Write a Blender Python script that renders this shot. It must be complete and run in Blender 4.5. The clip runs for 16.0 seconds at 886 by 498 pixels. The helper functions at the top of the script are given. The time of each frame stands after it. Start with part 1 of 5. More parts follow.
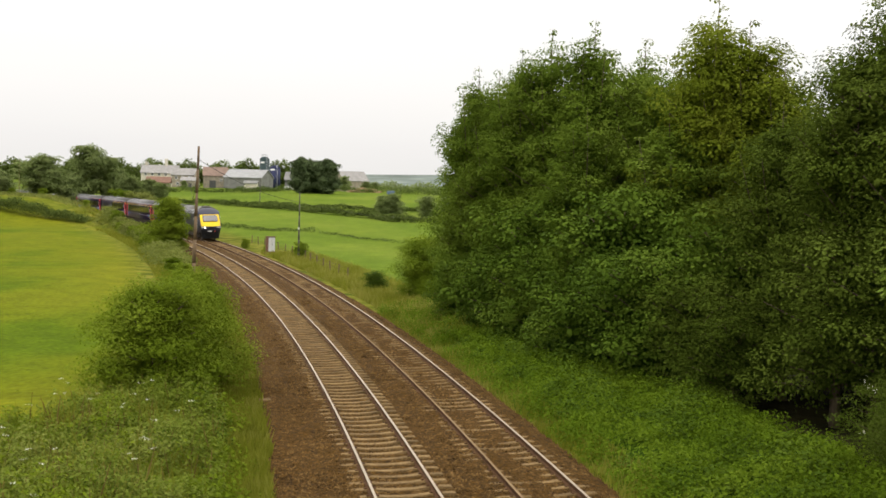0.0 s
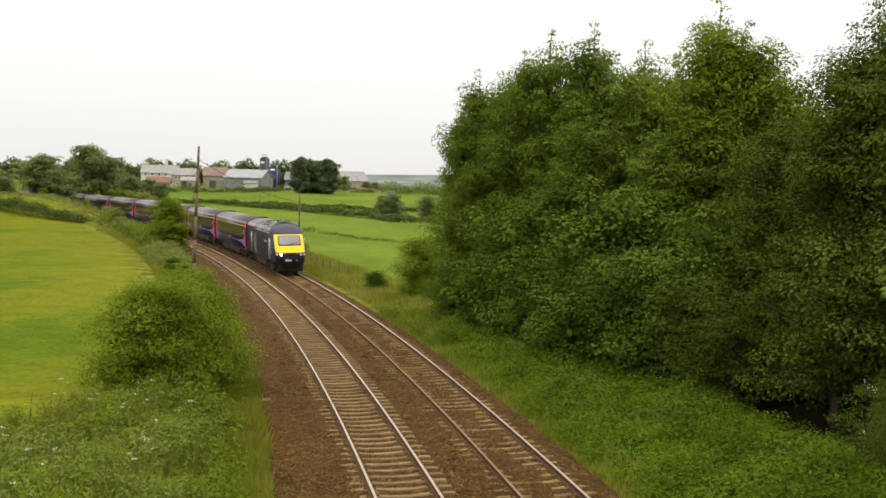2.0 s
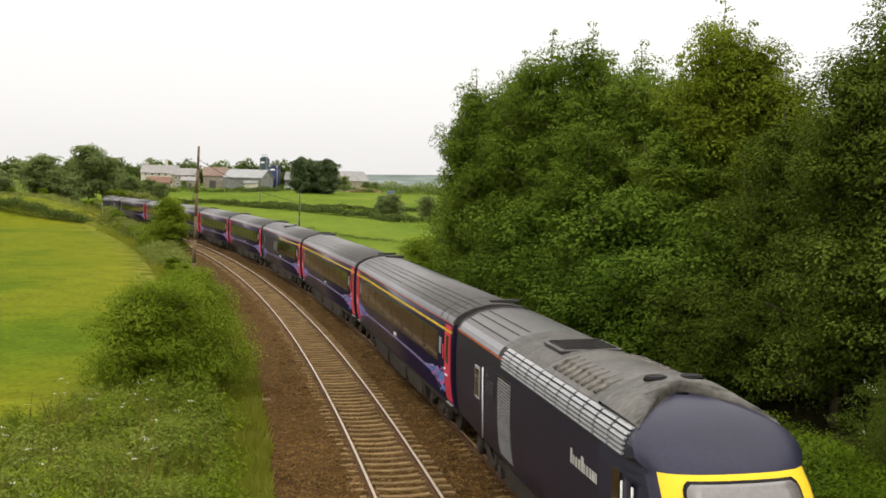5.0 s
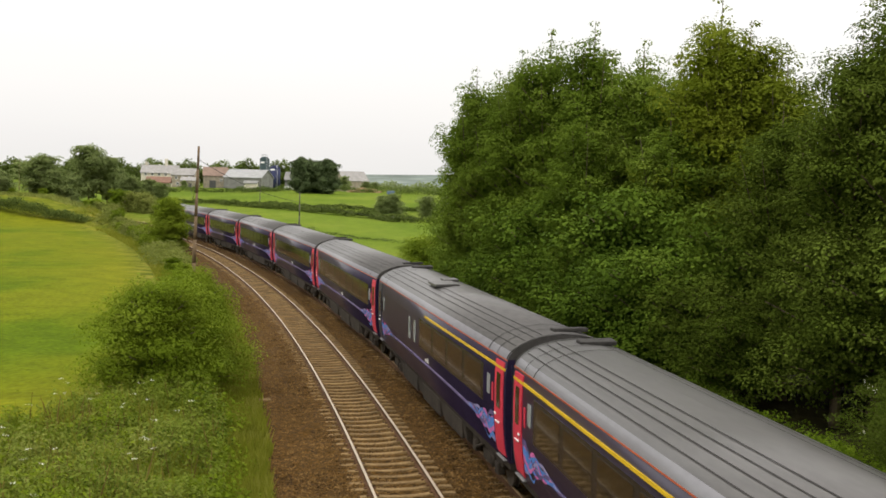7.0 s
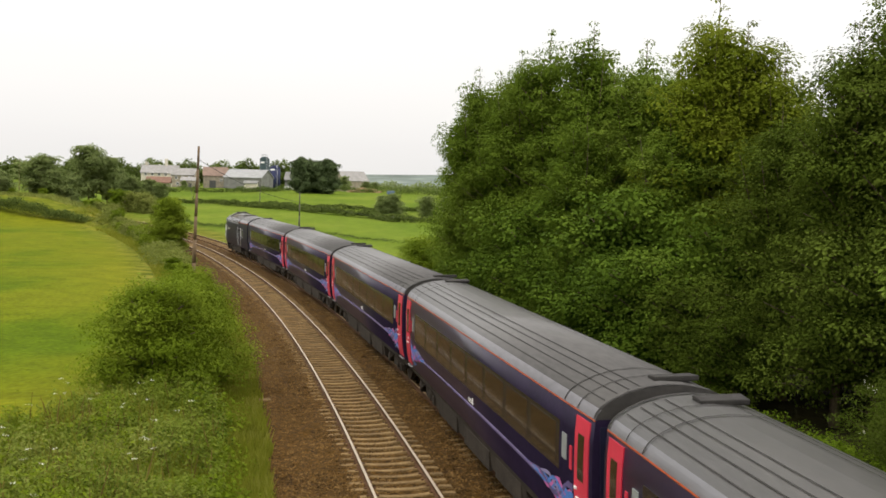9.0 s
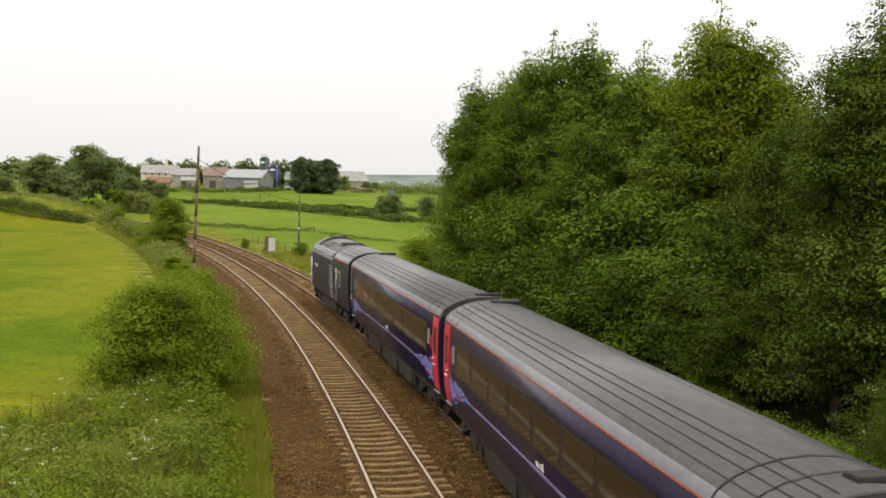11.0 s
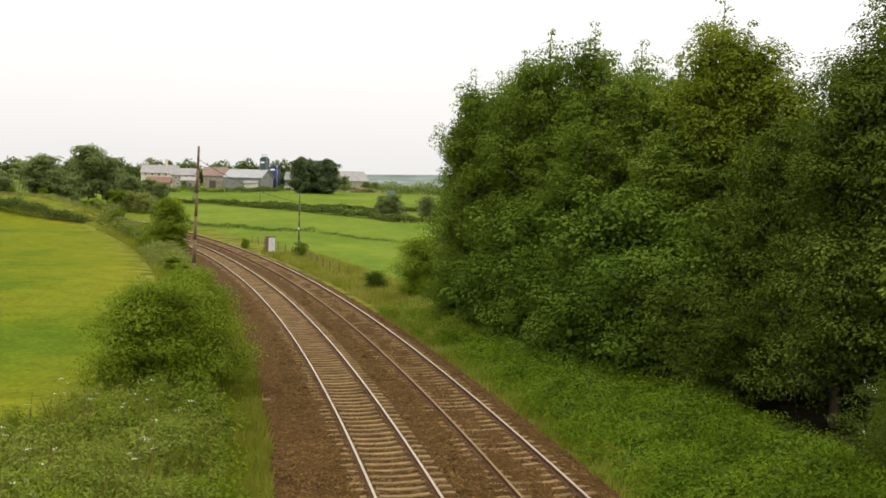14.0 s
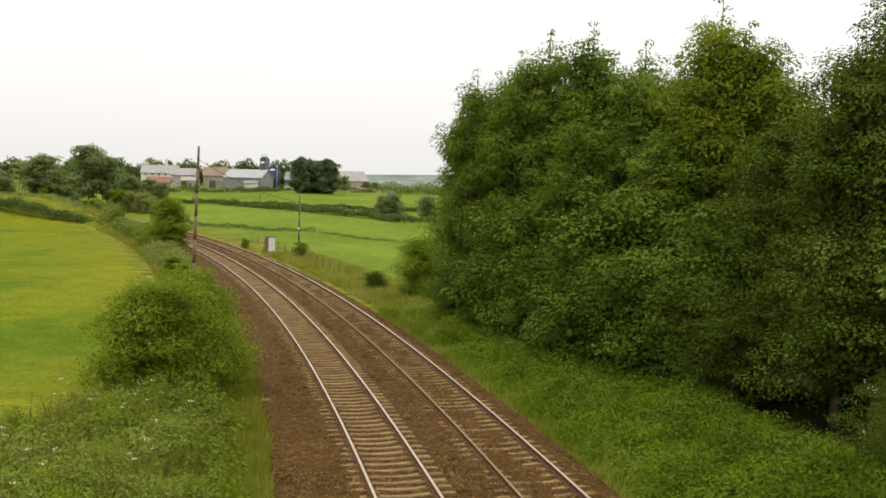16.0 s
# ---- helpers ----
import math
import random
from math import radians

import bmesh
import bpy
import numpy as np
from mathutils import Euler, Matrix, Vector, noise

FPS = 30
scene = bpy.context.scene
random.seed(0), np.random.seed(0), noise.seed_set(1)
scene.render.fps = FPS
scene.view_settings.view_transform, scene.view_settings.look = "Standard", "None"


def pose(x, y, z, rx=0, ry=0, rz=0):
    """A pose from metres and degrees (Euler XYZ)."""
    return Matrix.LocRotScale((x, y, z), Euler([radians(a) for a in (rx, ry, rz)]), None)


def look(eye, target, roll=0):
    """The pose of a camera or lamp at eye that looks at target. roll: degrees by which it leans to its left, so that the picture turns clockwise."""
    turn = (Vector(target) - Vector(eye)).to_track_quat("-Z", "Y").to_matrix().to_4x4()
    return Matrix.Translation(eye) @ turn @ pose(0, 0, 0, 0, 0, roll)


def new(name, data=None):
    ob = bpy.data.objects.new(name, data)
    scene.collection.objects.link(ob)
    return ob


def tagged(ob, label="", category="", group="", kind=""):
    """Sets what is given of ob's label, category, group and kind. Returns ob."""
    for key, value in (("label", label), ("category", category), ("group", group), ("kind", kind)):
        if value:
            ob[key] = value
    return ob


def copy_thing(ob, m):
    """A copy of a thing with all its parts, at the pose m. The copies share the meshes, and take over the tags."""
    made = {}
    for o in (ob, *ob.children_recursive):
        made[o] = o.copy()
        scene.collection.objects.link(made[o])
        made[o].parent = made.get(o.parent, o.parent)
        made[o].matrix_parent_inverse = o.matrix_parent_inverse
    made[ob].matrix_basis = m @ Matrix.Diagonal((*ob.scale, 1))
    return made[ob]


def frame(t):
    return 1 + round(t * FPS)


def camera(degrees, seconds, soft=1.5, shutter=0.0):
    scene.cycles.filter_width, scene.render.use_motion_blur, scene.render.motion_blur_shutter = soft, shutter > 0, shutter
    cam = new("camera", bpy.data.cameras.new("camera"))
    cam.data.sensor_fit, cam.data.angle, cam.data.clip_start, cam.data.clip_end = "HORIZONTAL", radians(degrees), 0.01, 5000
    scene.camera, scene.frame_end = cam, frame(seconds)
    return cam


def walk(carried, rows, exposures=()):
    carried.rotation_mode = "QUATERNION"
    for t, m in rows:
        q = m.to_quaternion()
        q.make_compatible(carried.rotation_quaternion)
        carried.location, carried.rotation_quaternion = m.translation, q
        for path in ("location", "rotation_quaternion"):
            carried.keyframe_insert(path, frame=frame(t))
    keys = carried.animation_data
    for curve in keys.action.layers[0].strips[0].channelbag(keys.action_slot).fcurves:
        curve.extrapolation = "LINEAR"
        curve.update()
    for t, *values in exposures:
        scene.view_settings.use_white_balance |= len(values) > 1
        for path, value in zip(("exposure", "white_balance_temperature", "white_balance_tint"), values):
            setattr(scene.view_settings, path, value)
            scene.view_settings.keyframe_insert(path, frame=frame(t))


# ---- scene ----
# ---------------------------------------------------------------- camera
EYE = Vector((0.0, 0.0, 7.124))
PITCH, ROLL = 2.9325, 1.43
cam = camera(40.05, 16.0, soft=1.65)
AIM = EYE + Vector((0, math.cos(radians(PITCH)), -math.sin(radians(PITCH)))) * 50
walk(cam, [(0.0, look(EYE, AIM, ROLL)), (16.0, look(EYE, AIM, ROLL))], exposures=[(0.0, -0.06, 6950, 10), (16.0, -0.06, 6950, 10)])

# ---------------------------------------------------------------- light: a bright overcast sky
SUN_EL, SUN_ROT = radians(60), radians(214)
world = bpy.data.worlds.new("overcast_sky")
scene.world = world
world.use_nodes = True
wn, wl = world.node_tree.nodes, world.node_tree.links
wn.clear()
w_out, w_bg = wn.new("ShaderNodeOutputWorld"), wn.new("ShaderNodeBackground")
w_sky = wn.new("ShaderNodeTexSky")
w_sky.sky_type, w_sky.sun_disc, w_sky.sun_elevation, w_sky.sun_rotation = "NISHITA", False, SUN_EL, SUN_ROT
w_co, w_sep, w_ramp = wn.new("ShaderNodeTexCoord"), wn.new("ShaderNodeSeparateXYZ"), wn.new("ShaderNodeValToRGB")
w_map, w_noise, w_cloud = wn.new("ShaderNodeMapping"), wn.new("ShaderNodeTexNoise"), wn.new("ShaderNodeMixRGB")
w_mix, w_skyscale = wn.new("ShaderNodeMixRGB"), wn.new("ShaderNodeMixRGB")
wl.new(w_co.outputs["Generated"], w_sep.inputs[0])
wl.new(w_sep.outputs[2], w_ramp.inputs[0])
e = w_ramp.color_ramp.elements
e[0].position, e[0].color = 0.0, (0.85, 0.87, 0.91, 1)
e[1].position, e[1].color = 1.0, (2.75, 2.75, 2.8, 1)
for pos, c in ((0.03, (0.90, 0.912, 0.955)), (0.075, (1.0, 1.008, 1.045)), (0.16, (1.12, 1.13, 1.16))):
    w_ramp.color_ramp.elements.new(pos).color = (*c, 1)
w_map.inputs["Scale"].default_value = (3, 3, 16)
wl.new(w_co.outputs["Generated"], w_map.inputs[0])
wl.new(w_map.outputs[0], w_noise.inputs["Vector"])
w_noise.inputs["Scale"].default_value, w_noise.inputs["Detail"].default_value = 1.3, 5
w_cloud.blend_type = "SOFT_LIGHT"
w_cloud.inputs[0].default_value = 0.30
wl.new(w_ramp.outputs[0], w_cloud.inputs[1])
wl.new(w_noise.outputs["Fac"], w_cloud.inputs[2])
w_skyscale.blend_type, w_skyscale.inputs[0].default_value = "MULTIPLY", 1.0
wl.new(w_sky.outputs[0], w_skyscale.inputs[1])
w_skyscale.inputs[2].default_value = (0.12, 0.12, 0.12, 1)
w_mix.inputs[0].default_value = 0.93
wl.new(w_skyscale.outputs[0], w_mix.inputs[1])
wl.new(w_cloud.outputs[0], w_mix.inputs[2])
wl.new(w_mix.outputs[0], w_bg.inputs[0])
w_bg.inputs[1].default_value = 1.05
wl.new(w_bg.outputs[0], w_out.inputs[0])
sun = new("sun", bpy.data.lights.new("sun", "SUN"))
sun.data.energy, sun.data.angle, sun.data.color = 0.7, radians(40), (1.0, 0.96, 0.88)
sun.matrix_world = look((-16, -4, 50), (0, 20, 0))

# ---------------------------------------------------------------- materials


def material(name, base, rough=0.8, metal=0.0, vary=0.25, scale=6.0, fine=60.0, bump=0.0, other=None, spec=0.12, stretch=(1, 1, 1), world_space=False):
    """Principled surface with colour variation at two scales and fine relief."""
    m = bpy.data.materials.new(name)
    m.use_nodes = True
    n, k = m.node_tree.nodes, m.node_tree.links
    p = n["Principled BSDF"]
    p.inputs["Roughness"].default_value, p.inputs["Metallic"].default_value = rough, metal
    p.inputs["Specular IOR Level"].default_value = spec
    co, mp = n.new("ShaderNodeTexCoord"), n.new("ShaderNodeMapping")
    mp.inputs["Scale"].default_value = stretch
    if world_space:
        geo = n.new("ShaderNodeNewGeometry")
        k.new(geo.outputs["Position"], mp.inputs[0])
    else:
        k.new(co.outputs["Object"], mp.inputs[0])
    a, b = n.new("ShaderNodeTexNoise"), n.new("ShaderNodeTexNoise")
    for t, s in ((a, scale), (b, fine)):
        t.inputs["Scale"].default_value, t.inputs["Detail"].default_value = s, 4
        k.new(mp.outputs[0], t.inputs["Vector"])
    add = n.new("ShaderNodeMath")
    add.operation = "MULTIPLY_ADD"
    k.new(b.outputs["Fac"], add.inputs[0])
    add.inputs[1].default_value = 0.5
    half = n.new("ShaderNodeMath")
    half.operation = "MULTIPLY"
    half.inputs[1].default_value = 0.5
    k.new(a.outputs["Fac"], half.inputs[0])
    k.new(half.outputs[0], add.inputs[2])
    ramp = n.new("ShaderNodeValToRGB")
    lo = [c * (1 - vary) for c in base]
    hi = list(other) if other else [min(1.0, c * (1 + vary)) for c in base]
    ramp.color_ramp.elements[0].position, ramp.color_ramp.elements[0].color = 0.36, (*lo, 1)
    ramp.color_ramp.elements[1].position, ramp.color_ramp.elements[1].color = 0.64, (*hi, 1)
    k.new(add.outputs[0], ramp.inputs[0])
    k.new(ramp.outputs[0], p.inputs["Base Color"])
    if bump:
        bp = n.new("ShaderNodeBump")
        bp.inputs["Strength"].default_value, bp.inputs["Distance"].default_value = 0.7, bump
        k.new(b.outputs["Fac"], bp.inputs["Height"])
        k.new(bp.outputs[0], p.inputs["Normal"])
    return m


def leaf_material(name, dark, mid, light, through_share=0.35, rough=0.55):
    """Leaves: each one its own tint, some light passing through, patches of tint over the crown."""
    m = bpy.data.materials.new(name)
    m.use_nodes = True
    n, k = m.node_tree.nodes, m.node_tree.links
    p = n["Principled BSDF"]
    p.inputs["Roughness"].default_value, p.inputs["Specular IOR Level"].default_value = rough, 0.03
    geo, ramp = n.new("ShaderNodeNewGeometry"), n.new("ShaderNodeValToRGB")
    els = ramp.color_ramp.elements
    els[0].position, els[0].color = 0.15, (*dark, 1)
    els[1].position, els[1].color = 0.9, (*light, 1)
    els.new(0.5).color = (*mid, 1)
    noise_n = n.new("ShaderNodeTexNoise")
    noise_n.inputs["Scale"].default_value, noise_n.inputs["Detail"].default_value = 0.45, 3
    k.new(geo.outputs["Position"], noise_n.inputs["Vector"])
    info = n.new("ShaderNodeObjectInfo")
    acc = n.new("ShaderNodeMath")
    acc.operation = "MULTIPLY_ADD"
    k.new(geo.outputs["Random Per Island"], acc.inputs[0])
    acc.inputs[1].default_value = 0.22
    k.new(noise_n.outputs["Fac"], acc.inputs[2])
    acc2 = n.new("ShaderNodeMath")
    acc2.operation = "MULTIPLY_ADD"
    k.new(info.outputs["Random"], acc2.inputs[0])
    acc2.inputs[1].default_value = 0.22
    k.new(acc.outputs[0], acc2.inputs[2])
    sub = n.new("ShaderNodeMath")
    sub.operation = "SUBTRACT"
    k.new(acc2.outputs[0], sub.inputs[0])
    sub.inputs[1].default_value = 0.22
    k.new(sub.outputs[0], ramp.inputs[0])
    k.new(ramp.outputs[0], p.inputs["Base Color"])
    tr, mix = n.new("ShaderNodeBsdfTranslucent"), n.new("ShaderNodeMixShader")
    k.new(ramp.outputs[0], tr.inputs[0])
    mix.inputs[0].default_value = through_share
    k.new(p.outputs[0], mix.inputs[1])
    k.new(tr.outputs[0], mix.inputs[2])
    k.new(mix.outputs[0], n["Material Output"].inputs[0])
    return m


def glow_material(name, colour, strength):
    m = bpy.data.materials.new(name)
    m.use_nodes = True
    p = m.node_tree.nodes["Principled BSDF"]
    p.inputs["Base Color"].default_value = (*colour, 1)
    p.inputs["Emission Color"].default_value = (*colour, 1)
    p.inputs["Emission Strength"].default_value = strength
    return m


M = {}
M["ballast"] = material("brown_ballast", (0.060, 0.029, 0.0035), 0.95, vary=0.85, scale=7.0, fine=24, bump=0.08, world_space=True)
M["stone"] = material("ballast_stone", (0.070, 0.034, 0.005), 0.95, vary=0.7, scale=3.0, fine=14, world_space=True, other=(0.21, 0.125, 0.045))
M["sleeper"] = material("stained_concrete", (0.175, 0.116, 0.052), 0.9, vary=0.55, scale=1.3, fine=30, bump=0.01, world_space=True)
M["rail_top"] = material("worn_steel", (0.40, 0.33, 0.245), 0.45, 0.5, vary=0.15, scale=2, fine=30, world_space=True)
M["rail_side"] = material("rusty_steel", (0.085, 0.043, 0.02), 0.85, 0.1, vary=0.35, scale=3, fine=40, world_space=True)
M["alder"] = leaf_material("alder_leaf", (0.062, 0.100, 0.010), (0.120, 0.182, 0.019), (0.205, 0.270, 0.042), 0.40, 0.7)
M["alder_warm"] = leaf_material("warm_alder_leaf", (0.082, 0.112, 0.007), (0.158, 0.200, 0.016), (0.245, 0.280, 0.034), 0.42, 0.7)
M["shrub"] = leaf_material("shrub_leaf", (0.034, 0.062, 0.006), (0.070, 0.118, 0.011), (0.150, 0.210, 0.026), 0.25, 0.7)
M["hawthorn"] = leaf_material("hawthorn_leaf", (0.070, 0.110, 0.006), (0.135, 0.192, 0.013), (0.220, 0.280, 0.030), 0.35, 0.7)
M["nettle"] = leaf_material("nettle_leaf", (0.056, 0.098, 0.006), (0.112, 0.178, 0.011), (0.190, 0.262, 0.024), 0.35, 0.8)
M["weed"] = leaf_material("weed_leaf", (0.085, 0.122, 0.010), (0.145, 0.190, 0.024), (0.24, 0.270, 0.065), 0.35, 0.8)
M["lime_weed"] = leaf_material("lime_weed_leaf", (0.090, 0.135, 0.008), (0.160, 0.220, 0.014), (0.25, 0.30, 0.03), 0.35, 0.8)
M["grass_blade"] = leaf_material("grass_blade", (0.110, 0.130, 0.009), (0.190, 0.205, 0.024), (0.32, 0.30, 0.08), 0.4, 0.9)
M["bush_light"] = leaf_material("light_bush_leaf", (0.085, 0.125, 0.008), (0.150, 0.205, 0.016), (0.22, 0.27, 0.032), 0.4, 0.8)
# grey-green leaf, darkened to carry the shade under the big near trees
M["shaded_grey"] = leaf_material("shaded_grey_leaf", (0.030, 0.047, 0.005), (0.066, 0.097, 0.011), (0.130, 0.174, 0.027), 0.24, 0.9)
M["hedge_dark"] = leaf_material("dark_hedge_leaf", (0.045, 0.066, 0.014), (0.075, 0.104, 0.023), (0.115, 0.148, 0.036), 0.25, 0.8)
M["hedge"] = leaf_material("hedge_leaf", (0.048, 0.076, 0.014), (0.084, 0.120, 0.024), (0.135, 0.175, 0.042), 0.3)
# paler than real foliage: distance haze is put into these leaf colours
M["hazed_far_leaf"] = leaf_material("hazed_far_leaf", (0.130, 0.170, 0.052), (0.195, 0.245, 0.085), (0.27, 0.32, 0.125), 0.6)
M["bank_leaf"] = leaf_material("bank_leaf", (0.105, 0.130, 0.022), (0.175, 0.200, 0.045), (0.26, 0.275, 0.085), 0.4)
M["elder_bloom"] = leaf_material("elder_blossom", (0.12, 0.16, 0.04), (0.32, 0.34, 0.17), (0.6, 0.58, 0.42), 0.3)
M["pine"] = leaf_material("conifer_leaf", (0.054, 0.078, 0.033), (0.080, 0.112, 0.046), (0.115, 0.150, 0.062), 0.25)
M["dry_stem"] = leaf_material("dry_stem", (0.10, 0.075, 0.02), (0.17, 0.115, 0.04), (0.25, 0.18, 0.08), 0.2, 0.9)
M["flower"] = material("white_petal", (0.60, 0.60, 0.48), 0.7, vary=0.1)
M["bark"] = material("grey_brown_bark", (0.10, 0.075, 0.05), 0.95, vary=0.4, scale=3, fine=25, bump=0.02, stretch=(1, 1, 0.2))
M["pole_grey"] = material("grey_pole_wood", (0.10, 0.095, 0.08), 0.9, vary=0.3, scale=4, fine=40, stretch=(1, 1, 0.1))
M["pole_wood"] = material("weathered_pole_wood", (0.15, 0.105, 0.065), 0.9, vary=0.2, scale=9, fine=40, stretch=(1, 1, 0.5))
M["dark_iron"] = material("dark_iron", (0.03, 0.03, 0.03), 0.6, 0.3)

# ---------------------------------------------------------------- helpers


def mesh_object(name, bm, mats, parent=None):
    me = bpy.data.meshes.new(name)
    bm.to_mesh(me)
    bm.free()
    for m in mats if isinstance(mats, (list, tuple)) else [mats]:
        me.materials.append(m)
    ob = new(name, me)
    if parent:
        ob.parent = parent
    return ob


def part(name, bm, mats, parent, label=""):
    ob = mesh_object(name, bm, mats, parent)
    if label:
        ob["label"] = label
    return ob


def pydata(name, verts, faces, mats, parent=None, index=None, smooth=False):
    me = bpy.data.meshes.new(name)
    me.from_pydata([tuple(v) for v in verts], [], [tuple(f) for f in faces])
    for m in mats if isinstance(mats, (list, tuple)) else [mats]:
        me.materials.append(m)
    if index is not None:
        me.polygons.foreach_set("material_index", np.asarray(index, dtype=np.int32))
    if smooth:
        me.polygons.foreach_set("use_smooth", np.ones(len(me.polygons), dtype=bool))
    me.update()
    ob = new(name, me)
    if parent:
        ob.parent = parent
    return ob


def box(bm, cx, cy, cz, sx, sy, sz, bevel=0.0, turn=None, index=0):
    """A box, bevelled, added to bm."""
    r = bmesh.ops.create_cube(bm, size=1.0)
    bmesh.ops.scale(bm, vec=(sx, sy, sz), verts=r["verts"])
    if bevel:
        es = list({e for v in r["verts"] for e in v.link_edges})
        r2 = bmesh.ops.bevel(bm, geom=es, offset=bevel, segments=2, affect="EDGES", profile=0.6)
        vs = list({v for f in r2["faces"] for v in f.verts} | {v for v in r["verts"] if v.is_valid})
    else:
        vs = r["verts"]
    if turn is not None:
        bmesh.ops.rotate(bm, verts=vs, cent=(0, 0, 0), matrix=turn)
    bmesh.ops.translate(bm, vec=(cx, cy, cz), verts=vs)
    for f in {f for v in vs for f in v.link_faces}:
        f.material_index = index
    return vs


def tube(bm, a, b, r0, r1=None, n=10, index=0):
    """A tapered round bar from a to b."""
    a, b = Vector(a), Vector(b)
    r1 = r0 if r1 is None else r1
    q = (b - a).to_track_quat("Z", "Y").to_matrix()
    rings = []
    for c, r in ((a, r0), (b, r1)):
        rings.append([bm.verts.new(c + q @ Vector((math.cos(2 * math.pi * i / n) * r, math.sin(2 * math.pi * i / n) * r, 0))) for i in range(n)])
    for i in range(n):
        f = bm.faces.new((rings[0][i], rings[0][(i + 1) % n], rings[1][(i + 1) % n], rings[1][i]))
        f.material_index, f.smooth = index, True
    for ring in (rings[0][::-1], rings[1]):
        bm.faces.new(ring).material_index = index


def quads_mesh(name, V, mats):
    """A mesh of loose quads from an array (n, 4, 3)."""
    n = len(V)
    me = bpy.data.meshes.new(name)
    me.vertices.add(n * 4)
    me.vertices.foreach_set("co", V.astype(np.float32).ravel())
    me.loops.add(n * 4)
    me.loops.foreach_set("vertex_index", np.arange(n * 4, dtype=np.int32))
    me.polygons.add(n)
    me.polygons.foreach_set("loop_start", np.arange(0, n * 4, 4, dtype=np.int32))
    for m in mats if isinstance(mats, (list, tuple)) else [mats]:
        me.materials.append(m)
    me.update(calc_edges=True)
    return me


def unit(v):
    return v / np.maximum(np.linalg.norm(v, axis=-1, keepdims=True), 1e-9)


def leaf_quads(rng, C, N, length, width):
    """Kite-shaped leaves at C facing N, folded a little along the middle."""
    n = len(C)
    N = unit(N)
    T = unit(np.cross(N, rng.normal(size=(n, 3))))
    B = np.cross(N, T)
    L = (length * rng.uniform(0.65, 1.25, n))[:, None]
    Wd = (width * rng.uniform(0.7, 1.2, n))[:, None]
    fold = N * L * 0.16
    return np.stack([C - T * L * 0.5, C + B * Wd * 0.5 + fold, C + T * L * 0.5, C - B * Wd * 0.5 + fold], 1)


def blade_quads(rng, base, height, width, lean=0.35):
    """Upright grass blades, narrowing and leaning."""
    n = len(base)
    az = rng.uniform(0, 2 * np.pi, n)
    side = np.stack([np.cos(az), np.sin(az), np.zeros(n)], 1)
    la = rng.uniform(0, 2 * np.pi, n)
    h = (height * rng.uniform(0.5, 1.2, n))[:, None]
    tip = base + np.stack([np.cos(la) * lean, np.sin(la) * lean, np.ones(n)], 1) * h * rng.uniform(0.6, 1.0, (n, 1))
    w = (width * rng.uniform(0.6, 1.3, n))[:, None]
    return np.stack([base - side * w / 2, base + side * w / 2, tip + side * w * 0.12, tip - side * w * 0.12], 1)


# ---------------------------------------------------------------- the line: one curve of constant radius
X0, H0, KAPPA = 5.1244, 0.1255, 0.001466
CANT, DZ, SPACING = 0.0312, 0.0175, 3.3817


def heading(s):
    return H0 + KAPPA * s


def line_at(s, off=0.0, z=0.0):
    """The place s metres along the middle of both tracks, off metres to the right of it."""
    h = heading(s)
    x = X0 + (np.cos(h) - math.cos(H0)) / KAPPA
    y = (np.sin(h) - math.sin(H0)) / KAPPA
    return np.stack([x + off * np.cos(h), y + off * np.sin(h), z + 0 * h], -1)


def to_line(x, y):
    """Distance along and offset from the line of a point of the plan."""
    cx, cy = X0 - math.cos(H0) / KAPPA, -math.sin(H0) / KAPPA
    dx, dy = x - cx, y - cy
    return (np.arctan2(dy, dx) - H0) / KAPPA, np.hypot(dx, dy) - 1 / KAPPA


def smooth(v, a, b):
    t = np.clip((v - a) / (b - a), 0, 1)
    return t * t * (3 - 2 * t)


def ground_z(x, y):
    s, off = to_line(x, y)
    z = -0.38 + 0.0 * x
    z = z + 0.25 * smooth(-off, 6, 14)                                     # field beside the line
    z = z + 3.7 * smooth(s, 188, 228) * smooth(-off, 3.8, 8)               # bank where the line enters a cutting
    z = z + 4.8 * smooth(y, 150, 480) * smooth(off, 2, 26)                 # fields rise towards the farm
    z = z + 1.0 * smooth(y, 300, 480) * smooth(-off, 4, 30)
    z = z + 0.45 * smooth(off, 3.8, 6.5) * (1 - smooth(off, 9, 14)) * (1 - smooth(s, 60, 90))
    z = z + 0.55 * smooth(-off, 5.5, 8.5) * (1 - smooth(s, 34, 60)) * (1 - smooth(-off, 12, 18))
    z = z + 1.7 * smooth(s, 168, 198) * (1 - smooth(s, 214, 236)) * smooth(-off, 3.6, 4.6) * (1 - smooth(-off, 5.4, 7.6))   # low bank by the line
    return z

# ---------------------------------------------------------------- ground: one sheet to the horizon


def axis(lo, fine_lo, fine_hi, hi, step, grow=1.13):
    a = list(np.arange(fine_lo, fine_hi + step, step))
    d, v = step, a[-1]
    while v < hi:
        d *= grow
        v += d
        a.append(v)
    d, v = step, a[0]
    while v > lo:
        d *= grow
        v -= d
        a.insert(0, v)
    return np.array(a)


